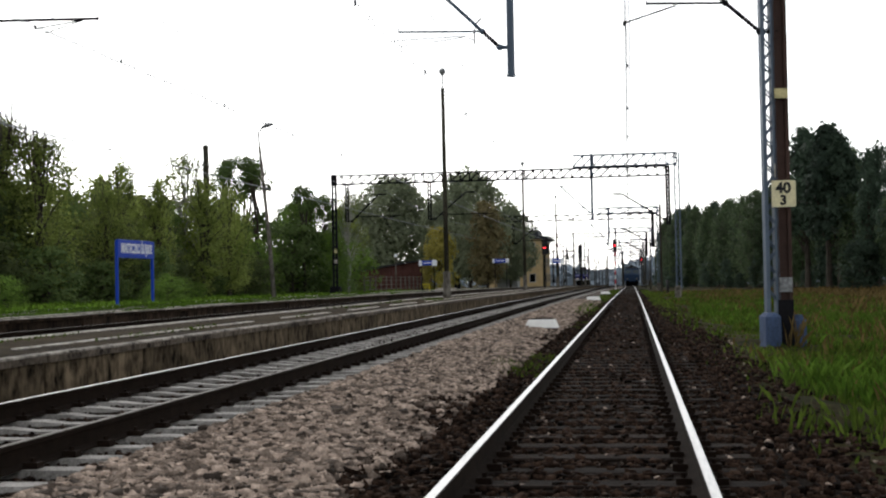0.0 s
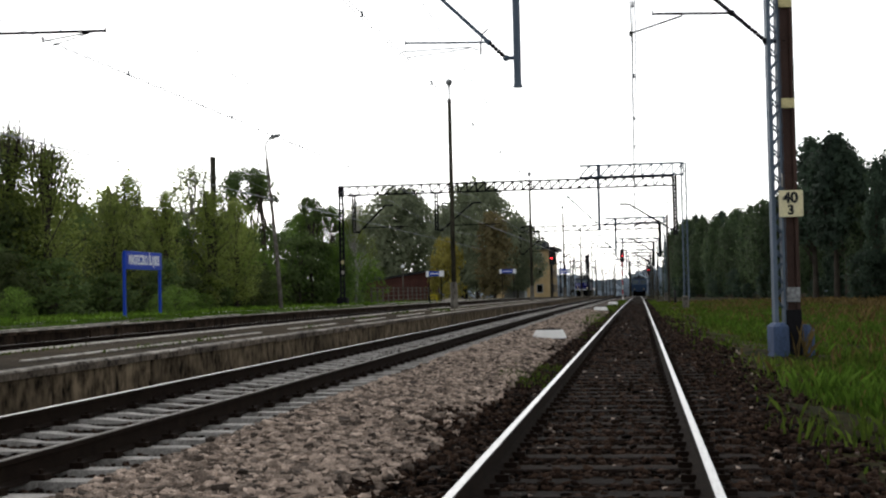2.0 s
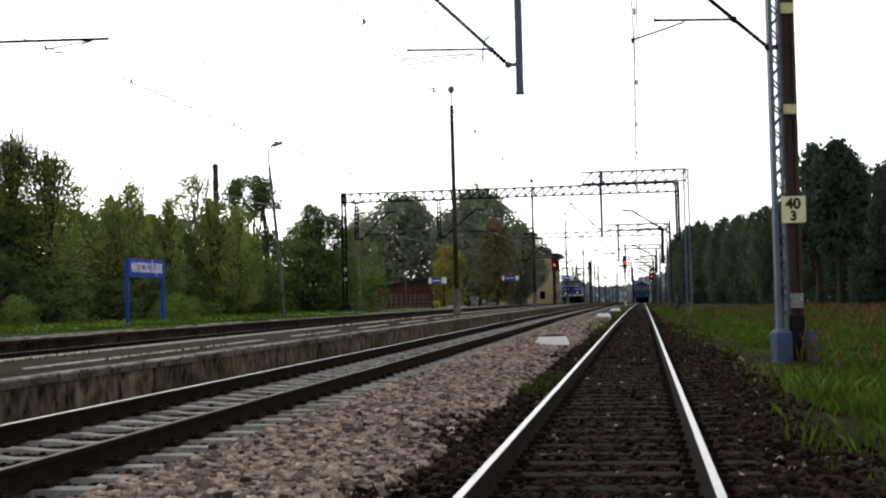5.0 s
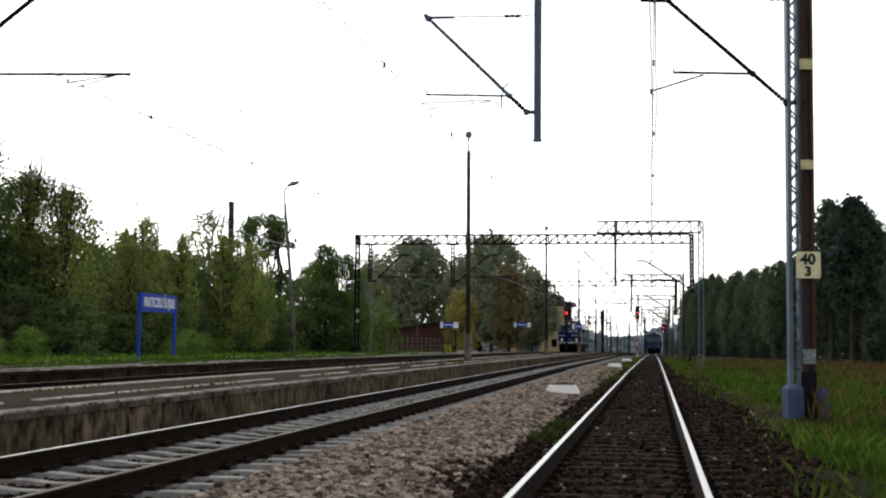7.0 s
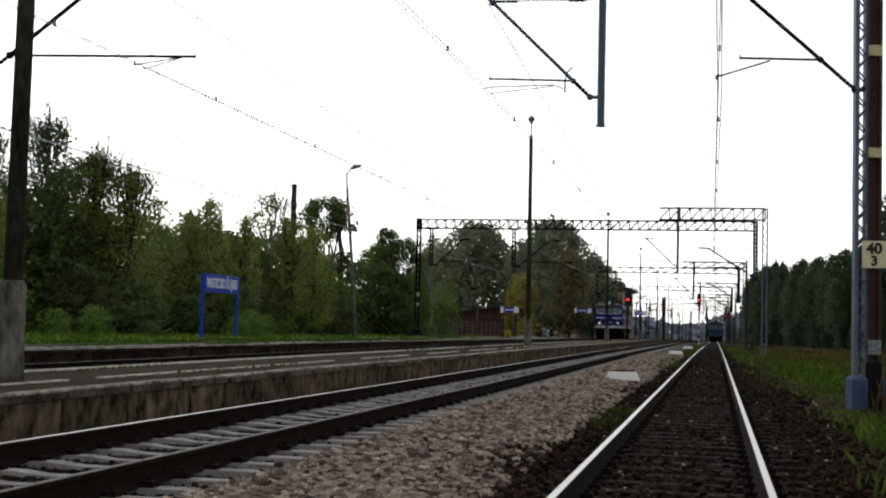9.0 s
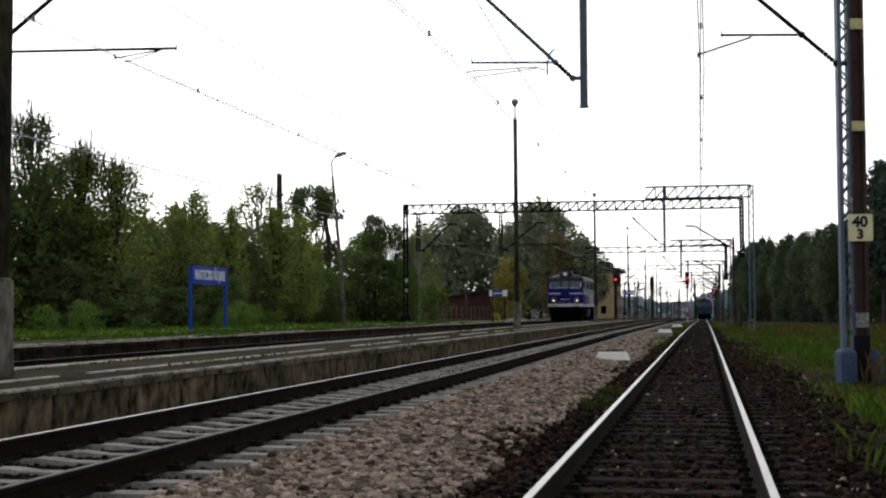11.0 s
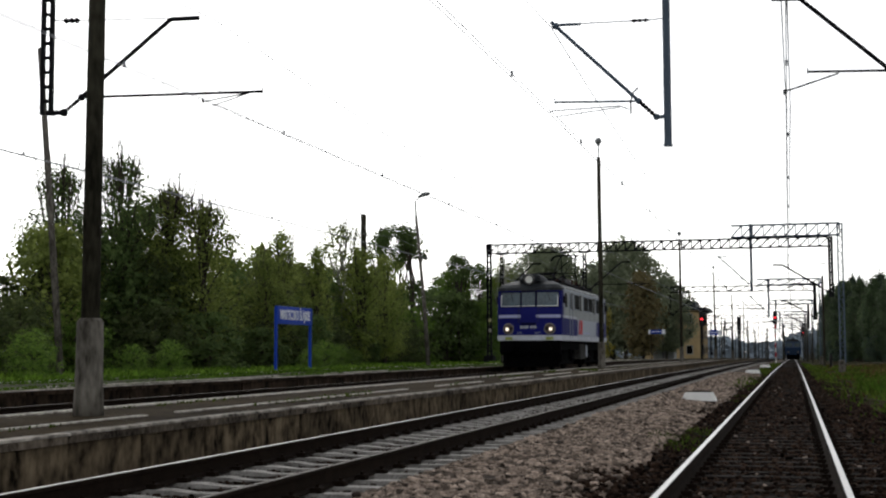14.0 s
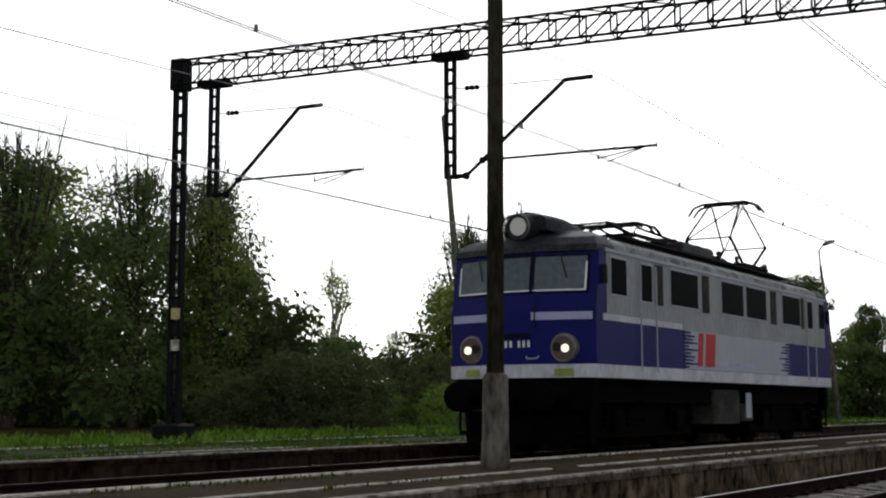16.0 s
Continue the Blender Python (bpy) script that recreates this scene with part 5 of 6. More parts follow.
def locomotive():
    """A four-axle electric locomotive; its front at y = 0 faces -y, rail top at z = 0."""
    L, W = 15.4, 1.51
    lo = thing("locomotive", "blue and pale grey electric locomotive with raised pantograph", "locomotive", pose(T3X, 317, T3Z))

    def outline(z, inset=0.0):
        """Plan of the body at a height."""
        pts = [on_front(x, z) for x in (-W, -0.36, 0.36, W)]
        pts = [(x * (1 - inset / W), y + inset, z) for x, y, _ in pts]
        back = [(-x, L - y, z) for x, y, _ in pts]
        return pts + back

    # lower body: blue, then upper body: pale
    low = hull([outline(1.64), outline(2.42)])
    body = part("body", low, M_BLUE, lo, "blue lower body")
    up = part("upper_body", hull([outline(2.42), outline(2.62), outline(3.74)]), M_BLUE, lo, "upper body, blue at the cabs")
    part("skirt_band", hull([[(p[0] * 1.008, p[1] - 0.012 if p[1] < L / 2 else p[1] + 0.012, p[2]) for p in outline(1.40)], [(p[0] * 1.008, p[1] - 0.012 if p[1] < L / 2 else p[1] + 0.012, p[2]) for p in outline(1.64)]]), M_LWHITE, lo, "dirty white band round the bottom")
    # side panels
    for s in (-1, 1):
        xo = s * (W + 0.012)
        box = lambda y0, y1, z0, z1, d=0.012: Geo().box(min(s * W - s * 0.01, s * (W + d)), max(s * W - s * 0.01, s * (W + d)), y0, y1, z0, z1)
        sp = part("side_panel", box(0.78, 14.62, 2.44, 3.72, 0.008), M_MGREY, lo, "pale grey upper side panel")
        part("side_panel", box(4.5, 11.5, 1.65, 2.44, 0.008), M_LGREY, lo, "light grey middle side panel")
        part("waist_stripe", box(0.62, 4.4, 2.44, 2.56, 0.014), M_LWHITE, lo)
        combs = {1: Geo(), -1: Geo()}
        for i in range(11):
            z0 = 1.66 + i * 0.071
            a = 0.25 + 0.35 * (i % 2) + 0.12 * ((i * 7) % 3)
            for yy, dd in ((4.5, 1), (11.5, -1)):
                q = [(xo + s * 0.002, yy, z0), (xo + s * 0.002, yy, z0 + 0.06), (xo + s * 0.002, yy + dd * a, z0 + 0.045), (xo + s * 0.002, yy + dd * a, z0 + 0.015)]
                w = [(p[0] - s * 0.02, p[1], p[2]) for p in q]
                combs[dd].add(q + w, [(0, 1, 2, 3), (7, 6, 5, 4), (0, 4, 5, 1), (1, 5, 6, 2), (2, 6, 7, 3), (3, 7, 4, 0)])
        for teeth in combs.values():
            part("stripe_fade", teeth, M_BLUE, lo, "blue comb edge of the colour fields")
        for y0, y1, z0, z1, m in ((3.8, 5.28, 2.92, 3.62, M_GLASSDARK), (6.72, 8.12, 2.92, 3.62, M_GLASSDARK), (8.34, 9.74, 2.92, 3.62, M_GLASSDARK), (11.0, 12.4, 2.92, 3.62, M_GLASSDARK),
                                  (0.95, 1.62, 2.94, 3.6, M_GLASSDARK), (14.1, 14.55, 2.94, 3.6, M_GLASSDARK), (2.32, 2.82, 2.9, 3.6, M_GLASSDARK), (13.0, 13.5, 2.9, 3.6, M_GLASSDARK)):
            fr = part("window", box(y0 - 0.035, y1 + 0.035, z0 - 0.04, z1 + 0.05, 0.022), M_LGREY, lo, "pale window frame")
            part("pane", box(y0, y1, z0, z1, 0.030), m, fr, "dark glass")
        for y0, y1 in ((3.02, 3.42), (5.56, 5.98), (10.1, 10.55), (12.55, 12.8)):
            lv = part("louvre", box(y0, y1, 2.86, 3.66, 0.014), M_TANK, lo, "dark grey ventilation louvre")
            for k in range(9):
                part("slat", box(y0 + 0.03, y1 - 0.03, 2.9 + k * 0.083, 2.96 + k * 0.083, 0.019), M_TANK, lv)
        for y0, y1 in ((2.2, 2.95), (12.88, 13.62)):
            for yy in (y0, y1):
                part("handrail", Geo().tube([(xo + s * 0.05, yy, 1.55), (xo + s * 0.05, yy, 3.6)], 0.016, 6), M_LGREY, lo, "pale door handrail")
            st = part("step", Geo().box(min(xo - s * 0.1, xo + s * 0.1), max(xo - s * 0.1, xo + s * 0.1), y0 + 0.05, y1 - 0.05, 1.32, 1.38), M_UNDER, lo, "black door step")
            for zz in (0.6, 0.95):
                part("rung", Geo().box(min(xo - s * 0.12, xo + s * 0.06), max(xo - s * 0.12, xo + s * 0.06), y0 + 0.1, y1 - 0.1, zz, zz + 0.04), M_UNDER, st)
        # red marking as plain slanting shapes, and grey bars for the small words
        mk = Geo()
        x1 = s * (W + 0.020)
        x0 = s * (W - 0.005)
        def slab(pts):
            q = [(x1, y, z) for y, z in pts]
            w = [(x0, y, z) for y, z in pts]
            n = len(pts)
            mk.add(q + w, [tuple(range(n)), tuple(range(2 * n - 1, n - 1, -1))] + [(i, n + i, n + (i + 1) % n, (i + 1) % n) for i in range(n)])
        slab([(5.22, 1.72), (5.48, 1.72), (5.58, 2.42), (5.32, 2.42)])
        slab([(5.66, 1.72), (6.2, 1.72), (6.3, 2.42), (5.76, 2.42)])
        part("marking", mk, M_RED, lo, "red abstract operator marking")
        for y0, y1 in ((6.45, 7.1), (7.2, 7.6), (7.7, 8.9)):
            part("word_bar", box(y0, y1, 1.77, 1.84, 0.014), M_STRIPE, lo, "illegible grey blue lettering")
        part("gutter", box(0.7, 14.7, 3.70, 3.76, 0.03), M_LGREY, lo, "pale rain gutter")
    # the two fronts
    def front(flip):
        f = Matrix.Identity(4) if not flip else Matrix.Translation((0, L, 0)) @ Matrix.Rotation(math.pi, 4, "Z")
        def put(name, geo, mat, label="", parent=lo, smooth=False):
            ob = part(name, geo, mat, parent, label, smooth)
            if parent is lo:
                ob.matrix_basis = f
            return ob
        put("front_centre", front_patch(-0.36, 0.36, 2.1, 3.70, 0.012), M_NAVY, "dark navy centre stripe")
        for x0, x1 in ((-1.32, -0.40), (-0.30, 0.30), (0.40, 1.32)):
            fr = put("windscreen", front_patch(x0 - 0.05, x1 + 0.05, 2.93, 3.64, 0.02), M_NAVY, "dark rubber windscreen frame")
            put("pane", front_patch(x0, x1, 2.99, 3.60, 0.028), M_GLASS, "reflective grey blue glass", fr)
            put("trim", front_patch(x0 - 0.01, x1 + 0.01, 2.965, 2.992, 0.036), M_CHROME, "bright lower trim", fr)
            if abs(x0) > 0.35:
                xe = x1 if x0 > 0 else x0
                put("trim", front_patch(xe - 0.02, xe + 0.012, 3.0, 3.5, 0.036), M_CHROME, "bright side trim", fr)
                wx = (x0 + x1) / 2
                put("wiper", Geo().tube([on_front(wx, 3.62, 0.06), on_front(wx + 0.12, 3.2, 0.05)], 0.012, 5), M_BLACK, "black wiper", fr)
        for x0, x1 in ((-1.45, -0.37), (0.37, 1.45)):
            put("front_stripe", front_patch(x0, x1, 2.44, 2.58, 0.014), M_STRIPE, "pale lilac stripe")
        # bars in place of the running number
        for x in (-0.37, -0.27, -0.17, -0.07, 0.1, 0.2, 0.3):
            put("number_bar", front_patch(x, x + 0.045, 1.95, 2.07, 0.026, 0.012, 1), M_CHROME, "pale metal bar")
        for s in (-1, 1):
            c = Vector(on_front(s * 0.95, 1.93, 0.0))
            h = put("headlight", Geo().tube([c + Vector((0, 0.22, 0)), c + Vector((0, -0.04, 0)), c + Vector((0, -0.07, 0))], [0.265, 0.265, 0.24], 24), M_REFLECT, "round headlight with grey metal rim", smooth=False)
            dark = put("bezel", Geo().disc(c + Vector((0, -0.071, 0)), (0, -1, 0), 0.215, 0.012, 24), M_BEZEL, "", h)
            put("lens", Geo().disc(c + Vector((0.06 * s, -0.086, -0.01)), (0, -1, 0), 0.072, 0.02, 18), M_LAMP if not flip else M_REFLECT, "lit warm lens" if not flip else "unlit lens", h)
            put("red_lens", Geo().disc(c + Vector((-0.105 * s, -0.085, 0.015)), (0, -1, 0), 0.085, 0.012, 14), M_BLACK, "dark tail light", h)
            b = put("buffer", Geo().tube([(s * 0.88, 0.35, 1.06), (s * 0.88, -0.25, 1.06), (s * 0.88, -0.26, 1.06), (s * 0.88, -0.55, 1.06)], [0.16, 0.16, 0.11, 0.11], 14), M_UNDER, "black sprung buffer")
            put("buffer_head", Geo().tube([(s * 0.88, -0.55, 1.06), (s * 0.88, -0.60, 1.06)], [0.27, 0.25], 18), M_UNDER, "", b)
            put("lime_mark", front_patch(s * 0.95 - 0.17, s * 0.95 + 0.17, 1.43, 1.56, 0.03), M_LIME, "faded yellow green patch")
            put("handrail", Geo().tube([on_front(s * 0.45, 2.2, 0.08), on_front(s * 0.45, 2.9, 0.08)], 0.014, 5), M_BLACK, "")
            put("handrail", Geo().tube([on_front(s * 0.3, 1.78, 0.06), on_front(s * 0.32, 1.74, 0.09), on_front(s * 0.5, 1.74, 0.09), on_front(s * 0.52, 1.78, 0.06)], 0.013, 5), M_LGREY, "")
            put("ladder", Geo().bar((s * 1.35, 0.35, 1.4), (s * 1.35, 0.35, 0.35), 0.04).bar((s * 1.1, 0.3, 1.4), (s * 1.1, 0.3, 0.35), 0.04).bar((s * 1.1, 0.3, 0.4), (s * 1.35, 0.35, 0.4), 0.05).bar((s * 1.1, 0.3, 0.8), (s * 1.35, 0.35, 0.8), 0.05), M_UNDER, "black cab ladder")
            put("mirror", Geo().box(s * 1.55 - 0.07, s * 1.55 + 0.07, 0.55, 0.62, 3.1, 3.45, 0, 0.02), M_BLACK, "black rear-view mirror")
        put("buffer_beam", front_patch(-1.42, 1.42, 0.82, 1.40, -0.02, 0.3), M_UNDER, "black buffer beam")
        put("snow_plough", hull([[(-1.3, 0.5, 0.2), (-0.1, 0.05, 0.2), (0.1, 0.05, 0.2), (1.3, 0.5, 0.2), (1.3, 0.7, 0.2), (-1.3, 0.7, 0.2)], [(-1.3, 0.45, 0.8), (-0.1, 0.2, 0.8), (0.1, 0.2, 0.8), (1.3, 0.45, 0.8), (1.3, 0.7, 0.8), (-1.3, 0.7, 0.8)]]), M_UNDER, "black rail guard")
        cp = put("coupling", Geo().tube([(0, 0.1, 1.0), (0, -0.25, 0.98), (0, -0.35, 0.8), (0, -0.3, 0.55)], 0.05, 8), M_UNDER, "hanging screw coupling")
        for s in (-1, 1):
            put("brake_hose", Geo().tube([(s * 0.4, 0.05, 0.95), (s * 0.42, -0.15, 0.8), (s * 0.45, -0.12, 0.5), (s * 0.5, 0.0, 0.42)], 0.03, 7), M_UNDER, "black air hose")
        # visor and roof lamp
        put("visor", hull([[on_front(x, 3.70, 0.06) for x in (-1.5, -0.5, 0.5, 1.5)] + [(1.5, 1.2, 3.70), (-1.5, 1.2, 3.70)], [on_front(x * 0.99, 3.82, 0.05) for x in (-1.5, -0.5, 0.5, 1.5)] + [(1.48, 1.2, 3.84), (-1.48, 1.2, 3.84)],
                           [(x * 0.9, on_front(x, 3.9)[1] + 0.12, 3.98) for x in (-1.5, -0.5, 0.5, 1.5)] + [(1.3, 1.3, 4.02), (-1.3, 1.3, 4.02)], [(x * 0.6, on_front(x, 4)[1] + 0.55, 4.16) for x in (-1.5, -0.5, 0.5, 1.5)] + [(0.9, 1.5, 4.18), (-0.9, 1.5, 4.18)]]), M_ROOFDARK, "dark roof brow over the windscreens")
        hp = put("lamp_housing", Geo().tube([(0, 0.22, 4.2), (0, 0.75, 4.22)], [0.25, 0.25], 20), M_ROOFDARK, "round roof lamp housing")
        put("lens", Geo().disc((0, 0.22, 4.2), (0, -1, 0), 0.17, 0.02, 20), M_LAMPTOP if not flip else M_REFLECT, "pale round lamp glass", hp)
        put("rim", Geo().tube([(0, 0.215, 4.2), (0, 0.17, 4.2)], [0.25, 0.23], 20, caps=False), M_REFLECT, "", hp)
        arch = lambda y, w, z0, z1: [(w * math.cos(math.pi * i / 12), y, z0 + (z1 - z0) * math.sin(math.pi * i / 12) ** 0.6) for i in range(13)]
        hood = put("air_intake", hull([arch(0.5, 0.46, 4.14, 4.45), arch(0.7, 0.56, 4.1, 4.50), arch(1.2, 0.64, 4.08, 4.50), arch(1.6, 0.66, 4.06, 4.44), arch(1.9, 0.6, 4.06, 4.28), arch(2.1, 0.4, 4.06, 4.16)]), M_ROOFDARK, "dark rounded hood behind the roof lamp")
        smooth_by_angle(hood, 50)
        put("hood_lip", Geo().tube([p for p in arch(0.42, 0.48, 4.2, 4.47)], 0.022, 6), M_ROOFDARK, "", hood)
    front(False)
    front(True)
    # roof
    sec = lambda y, k: [(-1.46 * k, y, 3.74), (-1.4 * k, y, 3.9), (-1.15 * k, y, 4.04), (-0.6 * k, y, 4.13), (0.6 * k, y, 4.13), (1.15 * k, y, 4.04), (1.4 * k, y, 3.9), (1.46 * k, y, 3.74)]
    roof = part("roof", hull([sec(0.9, 1), sec(1.2, 1.02), sec(L - 1.2, 1.02), sec(L - 0.9, 1)]), M_ROOF, lo, "sooty pale grey curved roof")
    smooth_by_angle(roof, 35)
    for y in (4.2, 7.7, 11.2):
        part("roof_seam", Geo().box(-0.6, 0.6, y - 0.03, y + 0.03, 4.13, 4.16), M_ROOF, lo)
    for y0, y1, w, z in ((6.9, 9.0, 0.55, 4.62), (9.2, 10.2, 0.45, 4.52), (12.9, 14.0, 0.5, 4.45)):
        part("roof_box", Geo().box(-w, w, y0, y1, 4.12, z, 0, 0.06), M_ROOFDARK, lo, "dark resistor cover on the roof")
    for s in (-1, 1):
        part("roof_walk", Geo().box(s * 0.95 - 0.16, s * 0.95 + 0.16, 2.4, L - 2.4, 4.17, 4.21), M_STEEL, lo, "dark roof walkway")
    for y0, y1, w, z in ((5.95, 6.75, 0.35, 4.40), (10.25, 10.6, 0.5, 4.42), (12.35, 12.8, 0.6, 4.36)):
        part("roof_box", Geo().box(-w, w, y0, y1, 4.12, z, 0, 0.05), M_STEEL, lo, "small dark roof casing")
    for s in (-1, 1):
        part("roof_cable", Geo().tube([(s * 0.62, 2.9, 4.2), (s * 0.68, 5.0, 4.27), (s * 0.6, 7.0, 4.24), (s * 0.66, 9.6, 4.28), (s * 0.6, 12.8, 4.2)], 0.03, 6), M_STEEL, lo, "black roof cable")
        for y in (6.6, 8.0, 9.4, 10.7):
            part("roof_insulator", insulator(Geo(), (s * 0.5, y, 4.13), (s * 0.5, y, 4.62), 0.08), M_SHED, lo, "brown ribbed insulator")
    bus = Geo()
    for y in (6.2, 6.5, 9.1, 10.4, 12.9):
        part("roof_insulator", insulator(Geo(), (0.2, y, 4.13), (0.2, y, 4.5), 0.09), M_SHED, lo, "brown ribbed insulator")
        bus.bar((0.2, y, 4.52), (0.2, y + 0.6, 4.5), 0.03)
    bus.tube([(0.2, 6.2, 4.52), (0.2, 12.9, 4.5)], 0.02, 6)
    part("busbar", bus, M_STEEL, lo)
    # pantographs: one folded, one raised
    def panto(yc, up):
        h = 6.08 - 4.45 if up else 0.28
        p = part("pantograph", Geo().box(-0.75, 0.75, yc - 0.9, yc - 0.82, 4.36, 4.43).box(-0.75, 0.75, yc + 0.82, yc + 0.9, 4.36, 4.43).box(-0.78, -0.7, yc - 0.9, yc + 0.9, 4.36, 4.43).box(0.7, 0.78, yc - 0.9, yc + 0.9, 4.36, 4.43), M_STEEL, lo, "raised diamond pantograph" if up else "folded diamond pantograph")
        for x in (-0.7, 0.7):
            for yy in (yc - 0.86, yc + 0.86):
                part("insulator", insulator(Geo(), (x, yy, 4.13), (x, yy, 4.38), 0.08), M_SHED, p)
        top = 4.45 + h
        mid = 4.45 + h * 0.36
        ky = 1.35 if up else 1.75
        for x in (-0.55, 0.55):
            for sg in (-1, 1):
                part("arm", Geo().tube([(x, yc + sg * 0.35, 4.43), (x * 1.05, yc + sg * ky, mid)], 0.04, 6), M_STEEL, p)
                part("arm", Geo().tube([(x * 1.05, yc + sg * ky, mid), (x * 0.75, yc + sg * 0.12, top - 0.06)], 0.027, 6), M_STEEL, p)
        for sg in (-1, 1):
            part("arm", Geo().tube([(-0.58, yc + sg * ky, mid), (0.58, yc + sg * ky, mid)], 0.022, 6), M_STEEL, p)
            part("arm", Geo().tube([(-0.55, yc + sg * ky, mid), (0.41, yc + sg * 0.12, top - 0.06)], 0.02, 5), M_STEEL, p)
        hd = Geo()
        for dy in (-0.18, 0.18):
            hd.tube([(-0.95, yc + dy, top - 0.28), (-0.8, yc + dy, top - 0.08), (-0.55, yc + dy, top), (0.55, yc + dy, top), (0.8, yc + dy, top - 0.08), (0.95, yc + dy, top - 0.28)], 0.032, 6)
        for x in (-0.5, 0.5):
            hd.tube([(x, yc - 0.2, top - 0.03), (x, yc + 0.2, top - 0.03)], 0.03, 6)
        part("collector_head", hd, M_STEEL, p, "dark collector bars")
    panto(4.6, False)
    panto(11.4, True)
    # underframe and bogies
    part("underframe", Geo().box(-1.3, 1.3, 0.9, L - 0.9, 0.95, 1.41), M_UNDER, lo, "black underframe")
    for x0, x1, y0, y1, z0, z1, m in ((0.75, 1.36, 6.55, 8.2, 0.5, 1.25, M_TANK), (0.75, 1.3, 8.45, 9.3, 0.55, 1.2, M_TANK), (-1.36, -0.75, 6.4, 9.2, 0.5, 1.25, M_TANK), (0.9, 1.32, 8.75, 9.15, 0.62, 1.22, M_LGREY)):
        part("equipment_box", Geo().box(x0, x1, y0, y1, z0, z1, 0, 0.04), m, lo, "grey equipment box under the body")
    for yc in (L / 2 - 4.25, L / 2 + 4.25):
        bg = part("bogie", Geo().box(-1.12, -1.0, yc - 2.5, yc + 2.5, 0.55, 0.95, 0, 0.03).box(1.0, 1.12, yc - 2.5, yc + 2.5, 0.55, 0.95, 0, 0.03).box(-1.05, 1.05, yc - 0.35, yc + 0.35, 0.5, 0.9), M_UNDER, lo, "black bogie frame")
        # unseen motor boxes, added to stop daylight showing through the bogie
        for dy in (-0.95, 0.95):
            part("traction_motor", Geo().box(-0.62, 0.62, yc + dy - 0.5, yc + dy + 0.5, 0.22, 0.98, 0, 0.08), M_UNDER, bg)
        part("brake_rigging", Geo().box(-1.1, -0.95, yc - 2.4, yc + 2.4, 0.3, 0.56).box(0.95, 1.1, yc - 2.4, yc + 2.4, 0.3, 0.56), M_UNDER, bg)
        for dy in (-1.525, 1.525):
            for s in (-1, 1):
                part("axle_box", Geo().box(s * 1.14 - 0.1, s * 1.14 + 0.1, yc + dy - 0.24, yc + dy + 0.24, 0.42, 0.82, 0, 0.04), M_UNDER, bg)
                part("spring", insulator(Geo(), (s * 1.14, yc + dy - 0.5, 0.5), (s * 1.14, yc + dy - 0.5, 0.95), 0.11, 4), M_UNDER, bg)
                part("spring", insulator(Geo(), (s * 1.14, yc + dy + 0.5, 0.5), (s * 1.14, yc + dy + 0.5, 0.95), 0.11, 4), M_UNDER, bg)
    wheels = []
    for yc in (L / 2 - 4.25 - 1.525, L / 2 - 4.25 + 1.525, L / 2 + 4.25 - 1.525, L / 2 + 4.25 + 1.525):
        g = Geo().tube([(-0.8, 0, 0), (0.8, 0, 0)], 0.09, 10)
        w = part("wheelset", g, M_UNDER, lo, "steel wheelset with shiny treads")
        w.location = (0, yc, 0.625)
        for s in (-1, 1):
            wh = part("wheel", Geo().tube([(s * 0.69, 0, 0), (s * 0.715, 0, 0), (s * 0.716, 0, 0), (s * 0.82, 0, 0)], [0.65, 0.65, 0.625, 0.62], 32), M_UNDER, w)
            sp = Geo()
            for k in range(8):
                a = k * math.pi / 4
                sp.bar((s * 0.83, 0.12 * math.cos(a), 0.12 * math.sin(a)), (s * 0.83, 0.5 * math.cos(a), 0.5 * math.sin(a)), 0.06)
            part("spokes", sp, M_RUST, wh)
        wheels.append(w)
    return lo, wheels


loco, wheelsets = locomotive()


def far_train():
    """A dull blue locomotive standing far off on the first track."""
    tr = thing("far_train", "dull blue locomotive standing far off on the track", "locomotive", pose(T1X + 0.35, 262, T1Z))
    part("body", hull([[(-1.5, 0.15, 1.1), (1.5, 0.15, 1.1), (1.5, 18, 1.1), (-1.5, 18, 1.1)], [(-1.5, 0, 2.4), (1.5, 0, 2.4), (1.5, 18, 2.4), (-1.5, 18, 2.4)], [(-1.4, 0.35, 3.6), (1.4, 0.35, 3.6), (1.4, 18, 3.6), (-1.4, 18, 3.6)]]), M_OLDBLUE, tr)
    part("roof", hull([[(-1.4, 0.3, 3.6), (1.4, 0.3, 3.6), (1.4, 18, 3.6), (-1.4, 18, 3.6)], [(-0.8, 0.7, 4.05), (0.8, 0.7, 4.05), (0.8, 18, 4.05), (-0.8, 18, 4.05)]]), M_ROOFDARK, tr)
    for x in (-0.75, 0.75):
        part("windscreen", Geo().box(x - 0.55, x + 0.55, 0.05, 0.2, 2.65, 3.3), M_GLASS, tr, "grey windscreen")
        part("headlight", Geo().disc((x * 1.2, 0.06, 1.6), (0, -1, 0), 0.16, 0.08, 12), M_REFLECT, tr, "unlit headlight")
        part("buffer", Geo().tube([(x * 1.16, 0.2, 1.05), (x * 1.16, -0.5, 1.05)], [0.12, 0.24], 10), M_UNDER, tr)
    part("roof_lamp", Geo().disc((0, 0.6, 4.1), (0, -1, 0), 0.3, 0.2, 12), M_ROOFDARK, tr)
    part("underframe", Geo().box(-1.25, 1.25, 0.3, 17.8, 0.2, 1.1), M_UNDER, tr)


far_train()


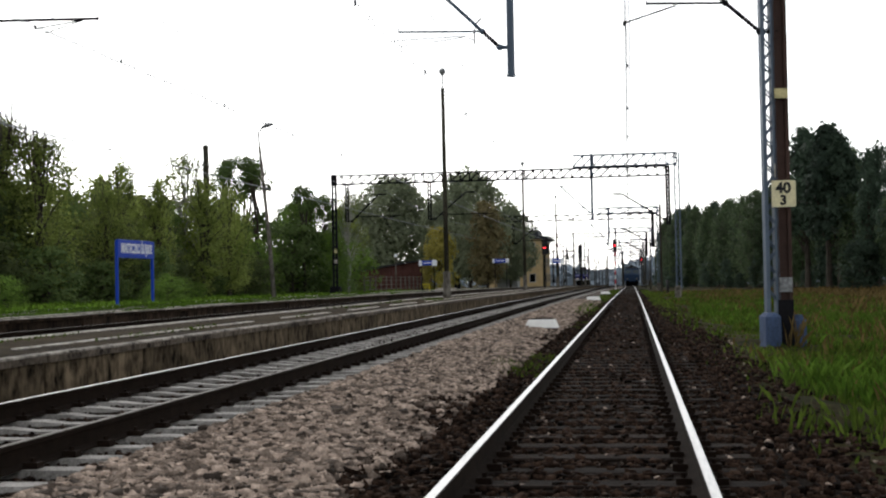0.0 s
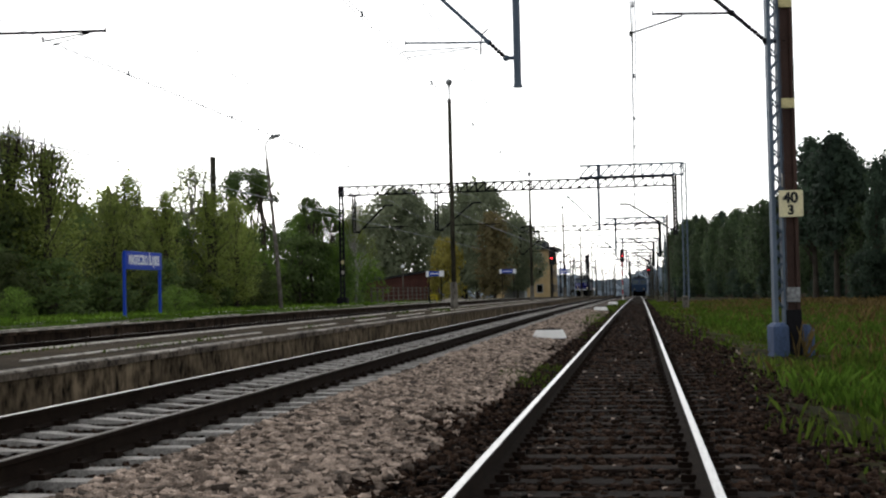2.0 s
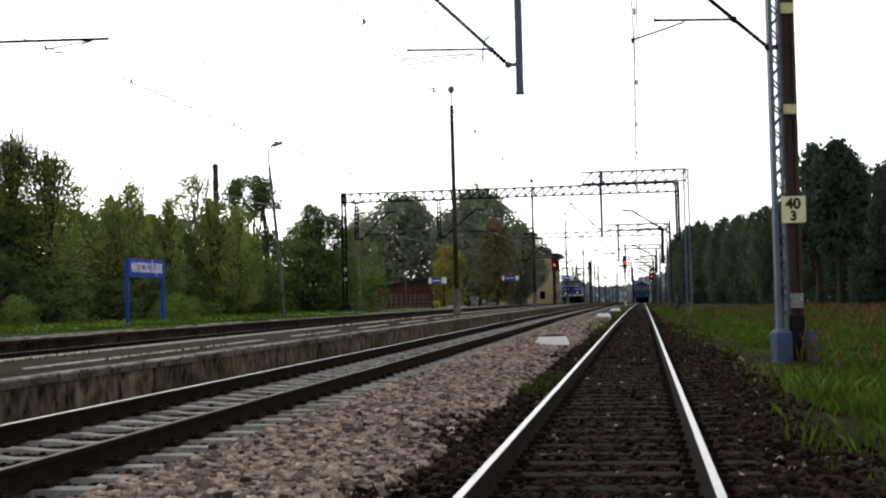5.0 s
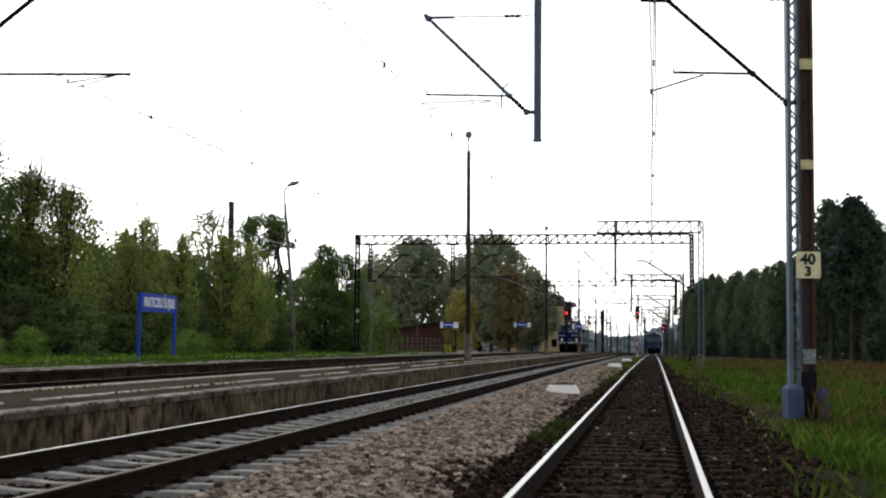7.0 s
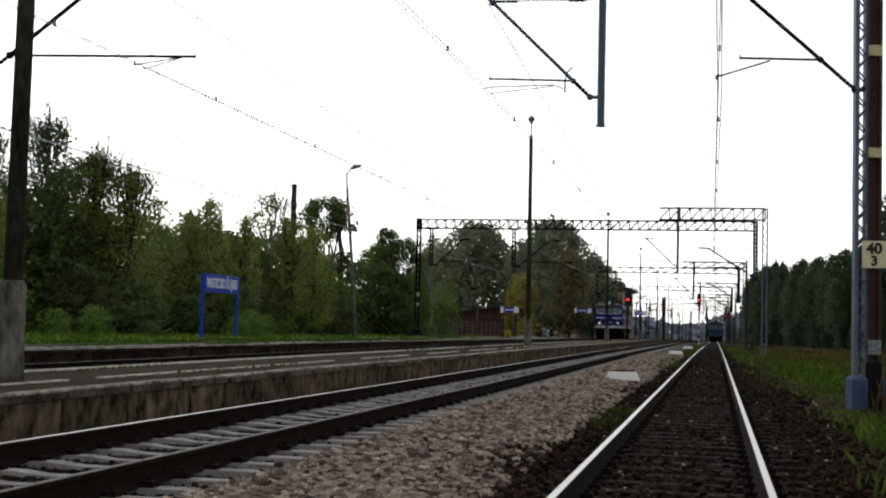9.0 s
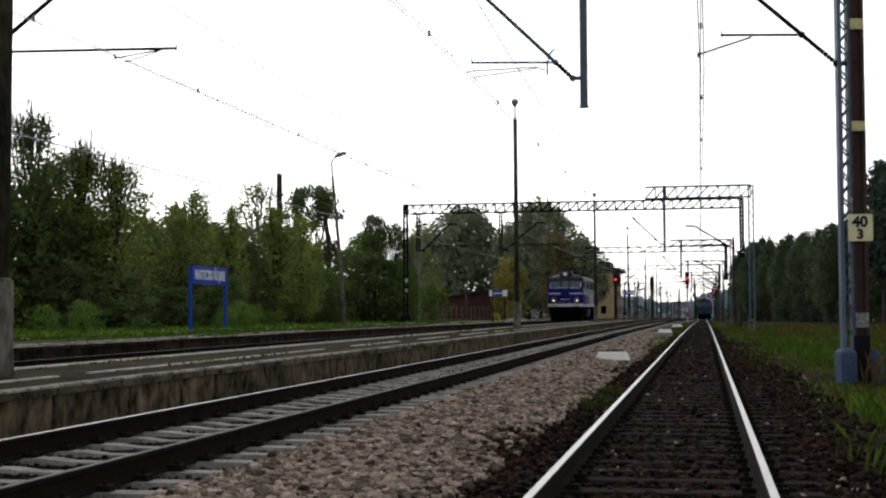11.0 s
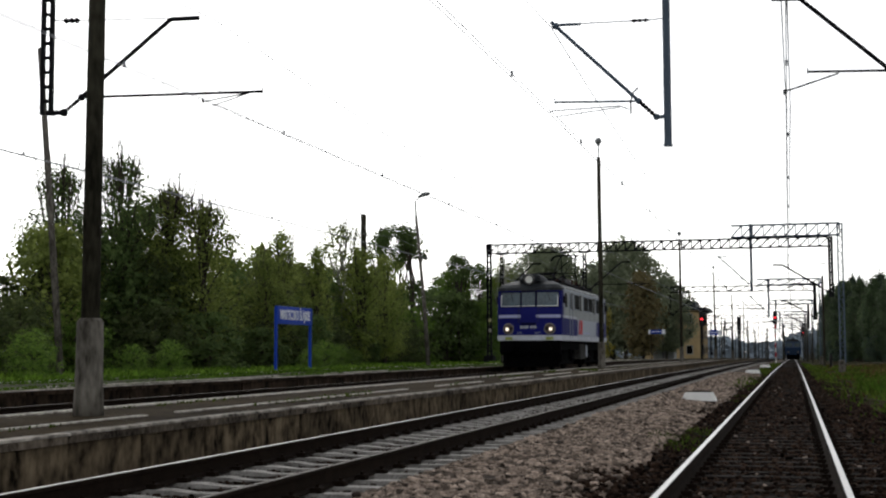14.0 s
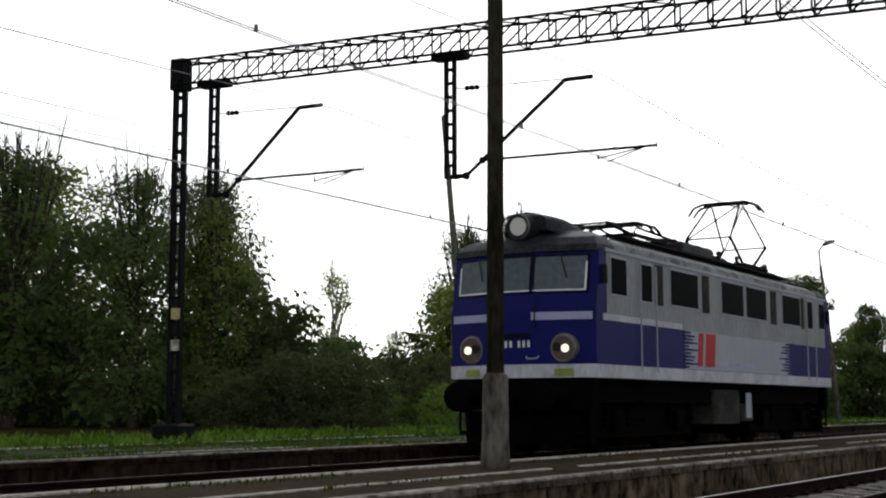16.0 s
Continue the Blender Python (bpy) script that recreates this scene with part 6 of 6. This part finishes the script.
# ---- far masts of the station yard ----
def yard_masts():
    proto = None
    spots = [(-9.3, 260), (-9.3, 300), (3.4, 140), (3.3, 215), (3.3, 280), (-14.8, 230), (-16, 300), (-5.5, 330), (-2.2, 360), (3.4, 340), (-9.3, 350), (-16, 380), (-22, 330), (-12.5, 410), (3.4, 420), (-2.2, 430)]
    spots += [(random.choice([-22, -19, -16, -14.2, -8.8, -6.6, -2.2, 3.4, 6]) + random.uniform(-0.3, 0.3), random.uniform(270, 480)) for _ in range(30)]
    for x, y in spots:
        h = random.uniform(7.5, 9.5)
        ob = thing("catenary_mast", "far dark overhead line mast in haze", "mast", pose(x, y, 0), "far masts of the yard")
        part("shaft", Geo().tube([(0, 0, -0.4), (0, 0, h)], [0.14, 0.1], 8), M_MAST, ob)
        s = 1 if x < -1 else -1
        part("bracket", Geo().tube([(0, 0, h - 2.4), (s * 2.4, 0, h - 0.8), (s * 2.9, 0, h - 0.8)], 0.035, 6).tube([(0, 0, h - 0.75), (s * 2.4, 0, h - 0.8)], 0.015, 5), M_STEEL, ob)


yard_masts()


# ---- the line falls gently beyond the platforms ----
def dip(y):
    """How far the ground has fallen at a distance along the line."""
    return np.interp(y, [50, 75, 100, 130, 160, 200, 240, 320, 460, 700, 2500], [0, 0.05, 0.11, 0.2, 0.31, 0.5, 0.7, 1.1, 1.9, 2.8, 3.4])


def sink(ob):
    """Lower a long mesh along its length, cut across at even steps where it is long."""
    me = ob.data
    co = np.empty(len(me.vertices) * 3, dtype=np.float32)
    me.vertices.foreach_get("co", co)
    if len(me.polygons) < 60 and np.ptp(co[1::3]) > 20:
        bm = bmesh.new()
        bm.from_mesh(me)
        for y in (60, 75, 90, 105, 120, 140, 160, 180, 200, 220, 240, 270, 300, 330, 400, 460, 560):
            if co[1::3].min() < y < co[1::3].max():
                bmesh.ops.bisect_plane(bm, geom=bm.verts[:] + bm.edges[:] + bm.faces[:], dist=1e-4, plane_co=(0, y, 0), plane_no=(0, 1, 0))
        bm.to_mesh(me)
        bm.free()
        co = np.empty(len(me.vertices) * 3, dtype=np.float32)
        me.vertices.foreach_get("co", co)
    co[2::3] -= dip(co[1::3])
    me.vertices.foreach_set("co", co)
    me.update()


def settle():
    """Set all that stands along the line down on the falling ground."""
    for ob in list(scene.collection.all_objects):
        if ob.type not in ("MESH", "EMPTY"):
            continue
        if ob.parent is None:
            if ob.type == "EMPTY" and ob is not loco and not ob.name.startswith("overhead_line_gantry"):
                ob.location.z -= float(dip(ob.location.y))
            elif ob.type == "MESH":
                sink(ob)
        elif ob.parent.parent is None and ob.parent.location.y == 0 and not ob.parent.name.startswith("catenary."):
            if ob.location.y:
                ob.location.z -= float(dip(ob.location.y))
            elif ob.type == "MESH":
                sink(ob)


settle()


# ---- what moves ----
def motions():
    rows = [(0.0, 314.0), (2.0, 277.5), (4.0, 241.5), (6.5, 195.0), (7.5, 175.5), (8.5, 156.9), (11.5, 104.7), (12.0, 96.0), (12.5, 87.3), (13.0, 78.3),
            (13.5, 69.0), (14.0, 59.7), (14.5, 50.4), (15.0, 40.8), (15.5, 31.1), (16.0, 21.2)]
    ts = sorted({r[0] for r in rows} | {k / 2 for k in range(33)})
    place = lambda t: float(np.interp(t, [r[0] for r in rows], [r[1] for r in rows]))
    walk(loco, [(t, pose(T3X, place(t), T3Z - float(dip(place(t) + 7)))) for t in ts])
    for w in wheelsets:
        at = w.location.copy()
        turns = []
        for k in range(16 * FPS + 1):
            y = place(k / FPS)
            turns.append((k / FPS, pose(at.x, at.y, at.z, math.degrees((rows[0][1] - y) / 0.625))))
        walk(w, turns)


motions()
